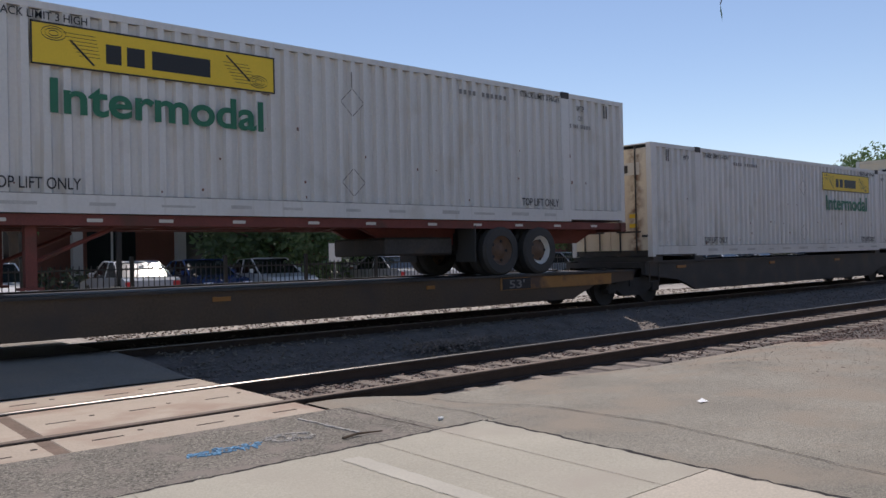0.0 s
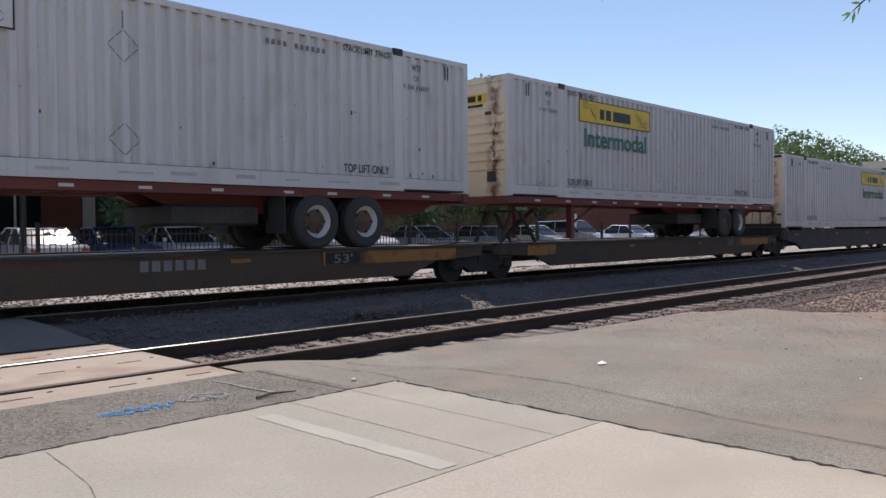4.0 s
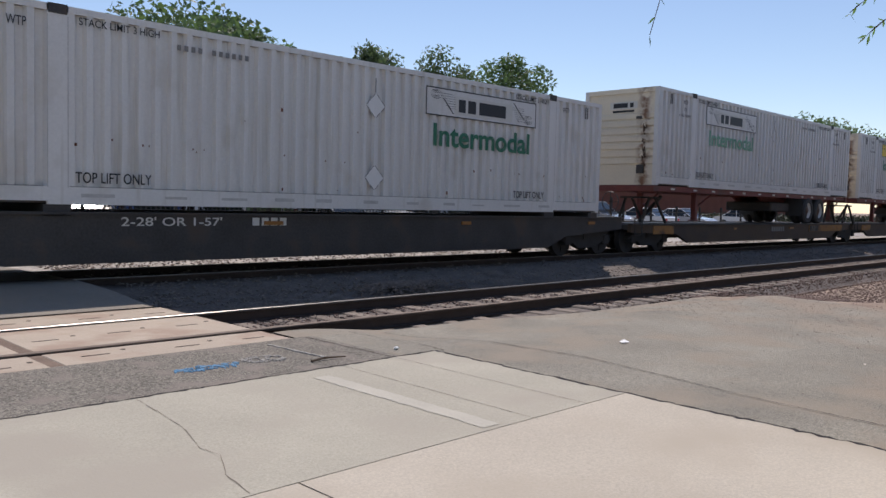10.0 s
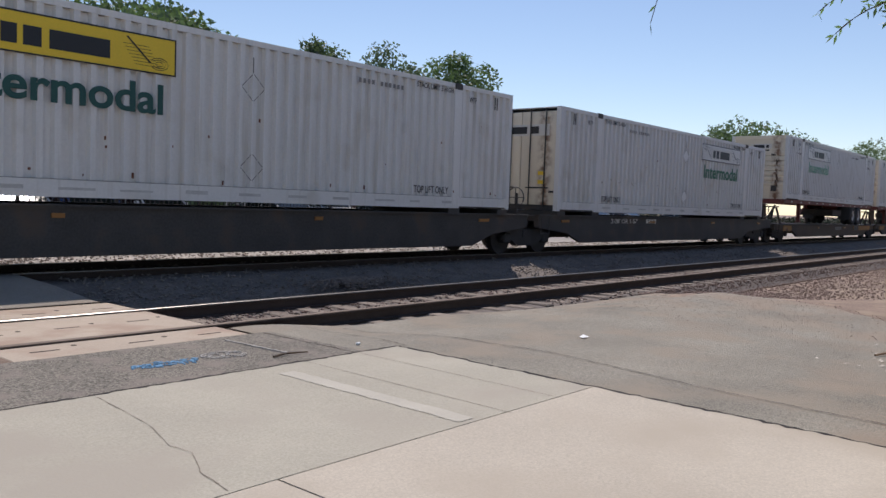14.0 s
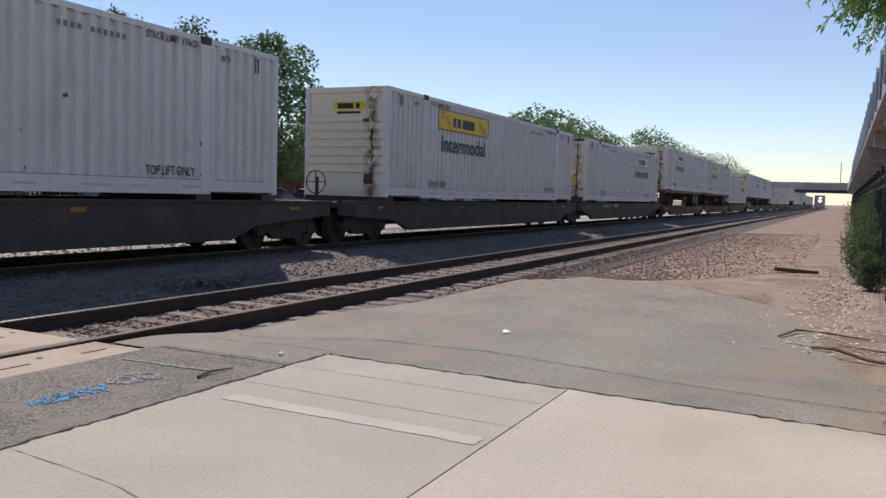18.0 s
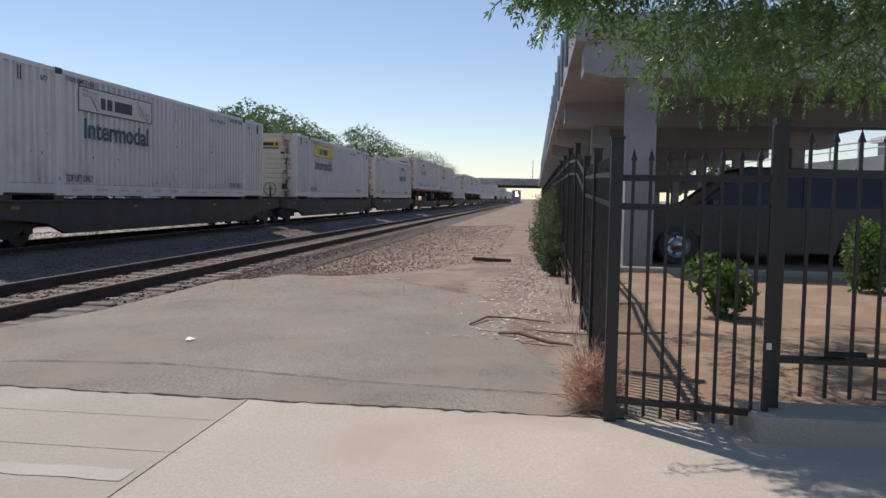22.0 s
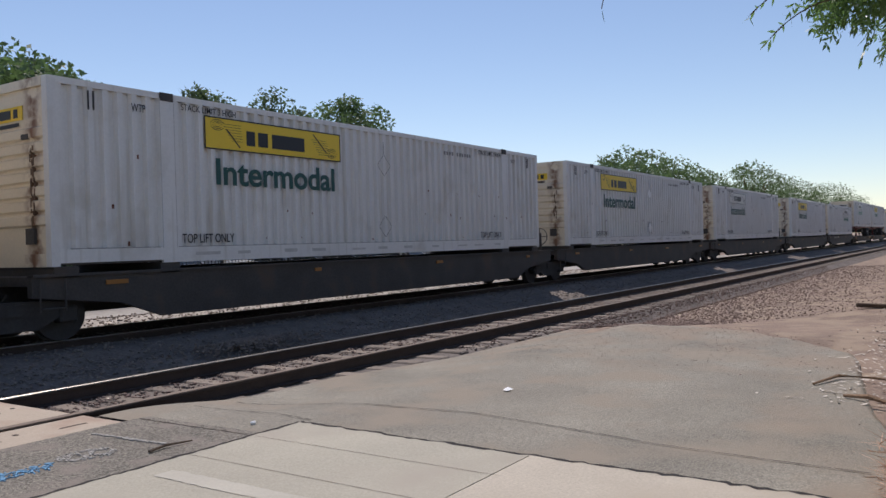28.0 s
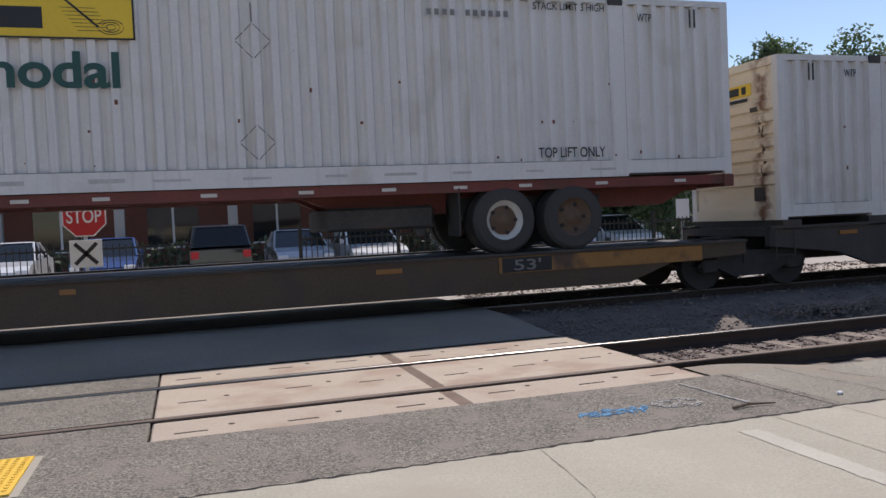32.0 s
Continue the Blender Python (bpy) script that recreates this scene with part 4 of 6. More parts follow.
def chassis(seed):
    """A trailer chassis that carries one container; its origin is below the container's rear end, at deck height."""
    rng = random.Random(seed)
    c = thing("container_chassis", "rusty red steel trailer chassis with double wheels", "trailer chassis", "chassis on the train")
    h = 1.147
    for yy in (-0.5, 0.5):
        beam = [(0.3, h - 0.01), (0.3, h - 0.17), (8.9, h - 0.17), (9.6, h - 0.48), (15.2, h - 0.48), (15.7, h - 0.25), (CL - 0.2, h - 0.25), (CL - 0.2, h - 0.01)]
        part("frame_beam", Bits().prism(beam, "y", yy - 0.06, yy + 0.06), M["chassis_red"], c)
    each("side_rail", [(0.05, CL - 0.02, -1.24, -1.17, h - 0.17, h - 0.012), (0.05, CL - 0.02, 1.17, 1.24, h - 0.17, h - 0.012)], M["chassis_red"], c)
    each("cross_beam", [(0.4 + k * (CL - 0.8) / 13 - 0.04, 0.4 + k * (CL - 0.8) / 13 + 0.04, -1.17, 1.17, h - 0.15, h - 0.02) for k in range(14)], M["chassis_red"], c)
    part("end_bolster", Bits().box(-0.08, 0.14, -1.28, 1.28, h - 0.2, h - 0.008, bev=0.015), M["chassis_red"], c, "rusty red end bolster")
    part("end_bolster", Bits().box(CL - 0.14, CL + 0.06, -1.28, 1.28, h - 0.22, h - 0.008, bev=0.015), M["chassis_red"], c, "rusty red end bolster")
    for k in range(12):
        xx = 1.1 + k * 1.25 + rng.uniform(-0.2, 0.2)
        part("reflector", Bits().box(xx, xx + 0.22, -1.245, -1.2405, h - 0.12, h - 0.07), M["sign_pale"], c, "pale reflective mark")
    for yy in (-1.0, 1.0):
        part("landing_leg", Bits().box(2.9, 3.05, yy - 0.08, yy + 0.08, 0.1, h - 0.1).box(2.82, 3.13, yy - 0.12, yy + 0.12, 0.08, 0.12).tube([(2.98, yy, 0.45), (4.1, yy, h - 0.2)], 0.035), M["chassis_red"], c, "folding landing leg")
    stand = part("hitch_stand", Bits().box(0.95, 1.7, -0.5, 0.5, h - 0.38, h - 0.33), M["steel"], c, "dark trailer hitch stand")
    for yy in (-0.42, 0.42):
        for xa, xb in ((0.75, 1.15), (2.2, 1.5)):
            part("strut", Bits().tube([(xa, yy, 0.0), (xb, yy, h - 0.36)], 0.05, 6), M["steel"], stand)
    part("brace", Bits().tube([(1.3, 0, 0.05), (2.6, 0, h - 0.3)], 0.06, 6), M["steel"], stand)
    for k, xx in enumerate((11.95, 13.15)):
        part("axle", Bits().disc((xx, 0.5), "y", 0.065, -1.0, 1.0, 10), M["steel"], c)
        for side in (-1, 1):
            tyre_wheel(c, xx, side * 1.27, 0.52, 0.52, M["rim"] if (k + seed) % 3 else M["rim_rust"], "wheel", side)
            tyre_wheel(c, xx, side * 0.95, 0.52, 0.52, M["rim_rust"], "inner_wheel", side)
    each("suspension", [(11.2, 13.9, -0.72, -0.58, 0.55, h - 0.25), (11.2, 13.9, 0.58, 0.72, 0.55, h - 0.25)], M["steel"], c)
    each("mud_flap", [(11.2, 11.22, -1.25, -0.65, 0.3, h - 0.1), (11.2, 11.22, 0.65, 1.25, 0.3, h - 0.1)], M["tyre"], c)
    part("tool_box", Bits().box(9.2, 10.9, -0.9, 0.9, 0.45, h - 0.34, bev=0.04), M["steel"], c, "dark box under the chassis")
    return c


# rear end at the start, load, style, sign place, rear wall, and the share of the gaps
CARS = [
    (13.07, "low", "yellow", 9.6, "doors", 11), (-4.19, "deck", "yellow", 2.95, "ribs", 12), (-21.81, "deck", "faded", 2.95, "ribs", 13),
    (-40.90, "low", "outline", 9.6, "doors", 14), (-59.33, "low", "yellow_dark", 2.95, "ribs", 15), (-80.04, "low", "pale", 2.95, "ribs", 16),
    (-98.59, "low", "yellow_dark", 2.95, "ribs", 17), (-116.94, "low", "yellow_dark", 2.95, "ribs", 18), (-134.21, "low", "yellow_dark", 2.95, "ribs", 19),
    (-151.36, "deck", "yellow_dark", 2.95, "ribs", 20),
]
for i, (x, kind, style, sign_x, rear, seed) in enumerate(CARS):
    front_gap = (CARS[i - 1][0] - x - CL) / 2 if i else 0.95
    rear_gap = (x - CARS[i + 1][0] - CL) / 2 if i + 1 < len(CARS) else 0.9
    fc = flatcar(kind, rear_gap, front_gap, seed, "own" if rear_gap > 1.15 or i + 1 == len(CARS) else "none", "own" if front_gap > 1.15 or not i else "joint")
    MOVERS.append((fc, x, FAR_Z))
    floor_z = FAR_Z + 1.17
    if kind == "deck":
        MOVERS.append((chassis(seed), x, FAR_Z + 0.873))
        floor_z = FAR_Z + 0.873 + 1.147
    MOVERS.append((container(style, sign_x, rear, seed), x, floor_z))
NEAR_ROLLERS = len(ROLLERS)
# the cars that are far ahead from the start
far_box = [container("outline", 9.6, "ribs", 31, False), container("yellow", 2.95, "ribs", 32, False), container("pale", 2.95, "doors", 33, False)]
far_flat, far_deck, far_chassis = flatcar("low", 0.95, 0.95, 34), flatcar("deck", 0.95, 0.95, 35), chassis(36)
for i in range(14):
    x = 13.6 + 18.2 * (i + 1)
    high = i in (0, 1, 5, 9)
    c, fl = far_box[i % 3], (far_deck if high else far_flat)
    here = pose(x, TRAIN_Y, 0)
    MOVERS.append((c if i < 3 else copy_thing(c, here), x, FAR_Z + (2.02 if high else 1.17)))
    MOVERS.append((fl if (i == 0 or i == 2) else copy_thing(fl, here), x, FAR_Z))
    if high:
        MOVERS.append((far_chassis if i == 0 else copy_thing(far_chassis, here), x, FAR_Z + 0.873))



# ---- marks on the ground ----
def ribbon(pts, w, z, seed=0, uneven=0.4):
    """A thin flat line on the ground along points (x, y)."""
    rng = random.Random(seed)
    fine = []
    for (x0, y0), (x1, y1) in zip(pts, pts[1:]):
        n = max(int(math.hypot(x1 - x0, y1 - y0) / 0.06), 1)
        fine += [(x0 + (x1 - x0) * i / n, y0 + (y1 - y0) * i / n) for i in range(n)]
    fine.append(pts[-1])
    b = Bits()
    verts = []
    for i, (x, y) in enumerate(fine):
        a, c = fine[max(i - 1, 0)], fine[min(i + 1, len(fine) - 1)]
        d = Vector((c[0] - a[0], c[1] - a[1], 0)).normalized()
        k = Vector((-d.y, d.x, 0)) * w * (1 + rng.uniform(-uneven, uneven)) / 2
        j = Vector((rng.uniform(-1, 1), rng.uniform(-1, 1), 0)) * w * uneven * 0.8
        p = Vector((x, y, z(x, y) if callable(z) else z)) + j
        verts += [p - k, p + k]
    return b.add(verts, [(2 * i, 2 * i + 1, 2 * i + 3, 2 * i + 2) for i in range(len(fine) - 1)])


lot_z = lambda x, y: lot_height(x, y) + 0.009
tagged(part("crack", ribbon([(-2.37, -2.31), (-2.40, -2.65), (-2.43, -2.93), (-2.47, -3.25), (-2.60, -3.70), (-2.57, -3.88), (-2.72, -4.2), (-2.77, -4.52)], 0.0048, 0.0245, 1, 0.9), M["hairline"], walk_ob, "hairline crack across the slab"))
part("score_line", ribbon([(0.17, -2.34), (0.12, -4.6)], 0.005, 0.0245, 2, 0.3), M["hairline"], walk_ob)
part("score_line", ribbon([(-0.47, -2.34), (-0.52, -4.6)], 0.005, 0.0245, 3, 0.3), M["hairline"], walk_ob)
part("worn_stripe", ribbon([(-0.88, -2.58), (-0.90, -4.5)], 0.16, 0.0255, 4, 0.06), M["paint_worn"], walk_ob, "pale worn paint stripe")
part("edge_gap", ribbon([(-12, -2.318), (-6, -2.325), (-2.4, -2.315), (0.72, -2.30)], 0.032, 0.0235, 5, 0.5), M["gap"], walk_ob, "dark gap along the slab edge")
part("edge_gap", ribbon([(0.728, -2.31), (0.657, -4.53), (0.6, -7.1)], 0.034, 0.0235, 6, 0.7), M["gap"], walk_ob, "dark gap along the slab edge")
seams = thing("asphalt_seam", "dark cracks and seams in the asphalt", "pavement crack", kind="stuff")
for k, (pts, w) in enumerate((([(0.21, -0.82), (0.21, -1.5), (0.22, -1.9), (0.2, -2.25)], 0.024), ([(0.98, -0.6), (0.98, -1.2), (0.97, -1.8), (0.87, -2.3)], 0.014),
                              ([(1.55, -0.6), (1.6, -1.8), (1.65, -2.6), (1.75, -3.4), (1.6, -4.3), (1.4, -5.2), (1.3, -6.6)], 0.016))):
    part("crack", ribbon(pts, w * 0.7, lot_z, 20 + k, 0.6), M["joint"], seams)
marks = thing("utility_marking", "blue and white spray marks on the asphalt", "spray marking")
rg = random.Random(8)
flecks, chalks = Bits(), Bits()
for i in range(210):
    u = rg.random()
    fx, fy = -1.68 + 0.58 * u + rg.gauss(0, 0.02), -1.62 + 0.055 * math.sin(34 * u) + rg.gauss(0, 0.028)
    a, ln, wd = rg.uniform(-0.6, 1.4), rg.uniform(0.005, 0.018), rg.uniform(0.004, 0.008)
    flecks.box(-ln, ln, -wd, wd, 0.006, 0.0125 + 0.004 * rg.random(), pose(fx, fy, 0, 0, 0, math.degrees(a)))
tagged(part("blue_mark", flecks, M["blue_paint"], marks, "faded blue sprayed scribble"), kind="stuff")
for cx, cy, rx, ry, n in ((-0.80, -1.60, 0.17, 0.13, 110), (-0.70, -1.62, 0.08, 0.09, 70), (-0.92, -1.58, 0.09, 0.1, 60)):
    for i in range(n):
        an = rg.uniform(0.4, 6.0)
        chalks.box(-0.011, 0.011, -0.005, 0.005, 0.006, 0.0125 + 0.004 * rg.random(), pose(cx + rx * math.cos(an) + rg.gauss(0, 0.012), cy + ry * math.sin(an) + rg.gauss(0, 0.018), 0, 0, 0, math.degrees(an) + 90))
for i in range(150):
    u = rg.random()
    chalks.box(-0.006, 0.006, -0.016, 0.016, 0.006, 0.0125 + 0.004 * rg.random(), pose(-0.37 + 0.06 * u + rg.gauss(0, 0.008), -1.0 - 0.85 * u, 0, 0, 0, 4))
tagged(part("white_mark", chalks, M["chalk"], marks, "faded white sprayed loops and line"), kind="stuff")
# tactile paving
tact = thing("tactile_paving", "yellow tactile warning pavers with raised domes", "tactile paving")
part("plate", Bits().box(-9.5, -5.7, -1.75, -0.84, 0.0, 0.02), M["tactile"], tact)
domes = Bits()
for i in range(64):
    for j in range(14):
        domes.disc((-5.74 - 0.06 * i, -0.88 - 0.06 * j), "z", 0.017, 0.02, 0.026, 7)
tagged(part("dome", domes, M["tactile"], tact), kind="stuff")
part("border", Bits().box(-5.695, -5.64, -1.8, -0.84, 0.0, 0.012), M["concrete"], tact)


# ---- loose stones ----
def stones(name, label, spots, mat, kind="stuff"):
    """Many small angular stones: spots of (x, y, z, size)."""
    base = np.array([(1, 0, 0.1), (0.2, 0.9, -0.1), (-0.8, 0.4, 0.15), (-0.6, -0.8, 0), (0.5, -0.8, -0.1), (0.1, 0.1, 0.75), (0, 0, -0.6)])
    tri = [(0, 1, 5), (1, 2, 5), (2, 3, 5), (3, 4, 5), (4, 0, 5), (1, 0, 6), (2, 1, 6), (3, 2, 6), (4, 3, 6), (0, 4, 6)]
    rng = np.random.default_rng(len(spots))
    n = len(spots)
    sp = np.array(spots)
    an = rng.uniform(0, 6.28, n)
    c, s2 = np.cos(an), np.sin(an)
    jit = base[None] * rng.uniform(0.65, 1.3, (n, 7, 3)) * sp[:, 3, None, None] * np.array([1, 0.8, 0.75])
    x = jit[..., 0] * c[:, None] - jit[..., 1] * s2[:, None] + sp[:, 0, None]
    y = jit[..., 0] * s2[:, None] + jit[..., 1] * c[:, None] + sp[:, 1, None]
    z = jit[..., 2] + sp[:, 2, None]
    v = np.stack([x, y, z], -1).reshape(-1, 3)
    f = (np.array(tri)[None] + (np.arange(n) * 7)[:, None, None]).reshape(-1, 3)
    me = bpy.data.meshes.new(name)
    me.vertices.add(len(v)), me.loops.add(len(f) * 3), me.polygons.add(len(f))
    me.vertices.foreach_set("co", v.astype(np.float32).ravel())
    me.loops.foreach_set("vertex_index", f.astype(np.int32).ravel())
    me.polygons.foreach_set("loop_start", np.arange(0, len(f) * 3, 3, dtype=np.int32))
    me.update(calc_edges=True)
    me.materials.append(mat)
    return tagged(new(name, me), label, "gravel", kind=kind)


rg = random.Random(5)
spots, reds, in_shade = [], [], []
for _ in range(17000):
    x = 0.25 + 34 * rg.random() ** 1.5
    y = rg.uniform(-0.75, 3.9)
    if any(abs(y - r) < 0.06 for r in (0, 1.51)) or (y < 0 and x < 6.5):
        continue
    (in_shade if y > 1.75 else spots if rg.random() < 0.45 else reds).append((x, y, ballast_height(x, y) + rg.uniform(-0.01, 0.022), rg.uniform(0.018, 0.042)))
for _ in range(7000):
    x, y = 0.6 + 34 * rg.random() ** 1.3, rg.uniform(3.9, 9.4)
    (in_shade if y < 6.6 else spots).append((x, y, ballast_height(x, y) + rg.uniform(0.0, 0.03), rg.uniform(0.02, 0.045)))
for _ in range(30000):
    x = 9.3 + 32 * rg.random() ** 1.4
    y = -0.5 - 5.0 * rg.random() ** 1.25 * (0.35 + 0.65 * smoothstep(9, 15, x))
    if rg.random() < 0.25 + 0.75 * smoothstep(-5.2, -1.5, y):
        reds.append((x, y, max(dirt_height(x, y), ballast_height(x, y) if y > -1.1 else -1) + rg.uniform(-0.002, 0.008), 0.009 + 0.03 * rg.random() ** 2))
# heap between the tracks, kept in the sunlit stone colour
for _ in range(900):
    a, r = rg.uniform(0, 6.28), abs(rg.gauss(0, 0.5))
    x, y = 5.3 + 1.6 * r * math.cos(a), 3.15 + 0.5 * r * math.sin(a)
    spots.append((x, y, ballast_height(x, y) + 0.05 + 0.1 * max(0, 1 - r), rg.uniform(0.02, 0.05)))
for _ in range(350):
    x, y = rg.uniform(8, 17), rg.gauss(-6.35, 0.35)
    spots.append((x, y, dirt_height(x, y) + 0.005, rg.uniform(0.008, 0.024)))
for _ in range(1500):
    x, y = 4.5 + 5.0 * rg.random() ** 0.6, rg.uniform(-6.6, -0.9)
    if x < lot_edge(y):
        reds.append((x, y, lot_height(x, y), rg.uniform(0.004, 0.014)))
for _ in range(160):
    x, y = rg.uniform(0.8, 8.5), rg.uniform(-6.9, -0.8)
    reds.append((x, y, lot_height(x, y) + 0.005, rg.uniform(0.003, 0.008)))
stones("ballast_stones", "loose grey crushed stones around the rails", spots, M["stone"])
# these stones have the train's shade put into their colour
stones("ballast_stones", "crushed stones between the tracks, coloured for the train's shade", in_shade, M["stone_shade"])
stones("gravel", "scattered reddish-brown gravel beside the track", reds, M["stone_red"])


# ---- litter and sticks ----
rl = np.random.default_rng(33)
nl = 1100
lx, ly = rl.uniform(3.5, 15, nl), -6.45 + rl.normal(size=nl) * 0.33
keep = ly > -7.05
lx, ly = lx[keep], ly[keep]
lz = np.array([max(dirt_height(a, b), lot_height(a, b) if a < lot_edge(b) else -1) + 0.014 for a, b in zip(lx, ly)])


def flat_bits(x, y, z, size, rng):
    a = rng.uniform(0, 6.28, len(x))
    ln, wd = size * rng.uniform(0.5, 1.3, len(x)), size * rng.uniform(0.2, 0.5, len(x))
    u = np.stack([np.cos(a), np.sin(a), rng.uniform(-0.15, 0.3, len(x))], 1)
    v = np.stack([-np.sin(a), np.cos(a), rng.uniform(-0.2, 0.2, len(x))], 1)
    c = np.stack([x, y, z], 1)
    return np.stack([c - u * ln[:, None], c + v * wd[:, None], c + u * ln[:, None], c - v * wd[:, None]], 1)


tagged(new("leaf_litter", quads("leaf_litter", flat_bits(lx, ly, lz, 0.038, rl), M["dead_leaf"])), "pale dry leaves and chips scattered along the fence", "leaf litter", kind="stuff")
single("paper_scrap", Bits().add([(2.77, -3.19, lot_height(2.8, -3.2) + 0.012), (2.88, -3.21, lot_height(2.8, -3.2) + 0.012), (2.89, -3.13, lot_height(2.8, -3.2) + 0.03), (2.78, -3.14, lot_height(2.8, -3.2) + 0.016)], [(0, 1, 2, 3)]), M["litter"], "white scrap of paper lying on the asphalt", "litter")
single("pebble", Bits().bevel_box(0.505, 0.56, -1.955, -1.92, lot_height(0.55, -1.95), lot_height(0.55, -1.95) + 0.03, 0.01), M["litter"], "small pale pebble on the asphalt", "stone")
single("twig", Bits().tube([(-0.55, -1.98, 0.02), (-0.38, -1.95, 0.026), (-0.16, -1.99, 0.02)], [0.012, 0.011, 0.006]), M["bark"], "dark twig lying on the asphalt", "twig")
gz = lambda x, y: max(dirt_height(x, y), lot_height(x, y) if x < lot_edge(y) else -1) + 0.02
single("dry_branch", Bits().tube([(4.33, -5.79, gz(4.33, -5.79)), (4.8, -5.95, gz(4.8, -5.95) + 0.02), (4.99, -6.28, gz(4.99, -6.28) + 0.02), (4.9, -6.7, gz(4.9, -6.7))], [0.012, 0.018, 0.014, 0.008]), M["wood"], "thin dry branch on the dirt", "branch")
single("dry_branch", Bits().tube([(3.8, -6.13, gz(3.8, -6.13)), (3.66, -6.35, gz(3.66, -6.35) + 0.03), (3.52, -6.65, gz(3.52, -6.65) + 0.02), (3.5, -6.9, gz(3.5, -6.9))], [0.014, 0.024, 0.02, 0.012]), M["wood"], "curved dry branch on the dirt", "branch")
single("dry_branch", Bits().tube([(4.35, -6.4, gz(4.35, -6.4)), (4.2, -6.75, gz(4.2, -6.75)), (4.15, -7.1, gz(4.1, -7.1))], [0.006, 0.011, 0.008]), M["wood"], "thin dry branch on the dirt", "branch")
single("plank", Bits().bevel_box(-0.12, 0.12, -0.45, 0.45, 0, 0.09, 0.02, pose(14.2, -5.5, dirt_height(14.2, -5.5), 3, 4, 12)), M["bark"], "weathered dark board lying on the gravel", "board")


# ---- iron fences ----
def picket_mesh(h, tip=True):
    b = Bits().box(-0.0095, 0.0095, -0.0095, 0.0095, 0.05, h)
    if tip:
        b.add([(-0.016, -0.016, h), (0.016, -0.016, h), (0.016, 0.016, h), (-0.016, 0.016, h), (0, 0, h + 0.07)], [(0, 1, 4), (1, 2, 4), (2, 3, 4), (3, 0, 4)])
        b.box(-0.017, 0.017, -0.017, 0.017, h - 0.012, h + 0.004)
    return b.mesh("picket", M["iron"])


def span_bar(name, p, q, w, h, parent):
    d = Vector(q) - Vector(p)
    rot = d.to_track_quat("X", "Z").to_matrix().to_4x4()
    return part(name, Bits().box(0, d.length, -w / 2, w / 2, -h / 2, h / 2, Matrix.Translation(p) @ rot), M["iron"], parent)


fence = thing("iron_fence", "black wrought iron picket fence beside the tracks", "fence", "iron fences", at=pose(-0.06, 0.13, 0))
posts = [(0.63, 1.82, 0.0), (2.65, 1.87, 0.0), (4.68, 1.91, 0.02), (7.09, 2.22, 0.12), (9.6, 2.30, 0.2)] + [(9.6 + 2.4 * k, 2.30, 0.2) for k in range(1, 27)]
FY = lambda x: -7.12 - 0.016 * min(x - 0.63, 5.0)
pk = picket_mesh(1.0, False)
for i, (x, top, z0) in enumerate(posts):
    w = 0.038 if i == 0 else 0.036
    part("post", Bits().box(x - w, x + w, FY(x) - w, FY(x) + w, z0 - 0.3, top).box(x - w - 0.008, x + w + 0.008, FY(x) - w - 0.008, FY(x) + w + 0.008, top, top + 0.02), M["iron"], fence)
    if i + 1 < len(posts):
        x2, top2, z2 = posts[i + 1]
        for off in (0.22, 0.42):
            span_bar("top_rail", (x, FY(x), top - off), (x2, FY(x2), top2 - off), 0.034, 0.036, fence)
        span_bar("bottom_rail", (x, FY(x), z0 + 0.2), (x2, FY(x2), z2 + 0.2), 0.034, 0.036, fence)
        n = 20
        for k in range(1, n):
            if i > 11 and k % 2:
                continue
            u = k / n
            px = x + (x2 - x) * u
            tp = top + (top2 - top) * u - 0.1
            b0 = z0 + (z2 - z0) * u
            ob = part("picket", pk, None, fence)
            ob.location, ob.scale = (px, FY(px), b0 + 0.02), (1, 1, tp - b0 - 0.02)

gate = thing("iron_fence", "black iron fence panel between two square posts", "fence", "iron fences", at=pose(-0.06, 0.13, 0))
pk2 = picket_mesh(1.68)
ax, ay, bx2, by2 = 0.63, -7.12, 0.42, -8.05
for k in range(1, 9):
    u = k / 9
    part("picket", pk2, None, gate).location = (ax + (bx2 - ax) * u, ay + (by2 - ay) * u, 0.02)
for zz in (1.58, 1.40, 0.16):
    span_bar("rail", (ax, ay, zz), (bx2, by2, zz), 0.034, 0.04, gate)
part("gate_post", Bits().box(bx2 - 0.02, bx2 + 0.02, by2 + 0.012, by2 + 0.045, 0.03, 1.9), M["iron"], gate)
part("latch", Bits().box(bx2 - 0.035, bx2 - 0.02, by2 + 0.01, by2 + 0.04, 0.56, 0.6), M["galv"], gate, "small steel latch")
gate2 = thing("iron_gate", "black iron gate standing on a concrete kerb", "gate", at=pose(0.06, 0.13, 0))
part("post", Bits().box(bx2 - 0.04, bx2 + 0.035, by2 - 0.075, by2, 0.05, 1.93).box(bx2 - 0.047, bx2 + 0.042, by2 - 0.082, by2 + 0.006, 1.93, 1.95), M["iron"], gate2)
part("post", Bits().box(0.25, 0.36, -11.5, -11.39, 0.05, 2.0), M["iron"], gate2)
pk3 = picket_mesh(1.62)
for k in range(22):
    u = (k + 0.7) / 22.5
    part("picket", pk3, None, gate2).location = (bx2 + (0.3 - bx2) * u, by2 - 0.11 + (-11.39 - by2 + 0.11) * u, 0.2)
for zz in (1.62, 0.48):
    span_bar("rail", (bx2, by2 - 0.06, zz), (0.3, -11.4, zz), 0.036, 0.045, gate2)
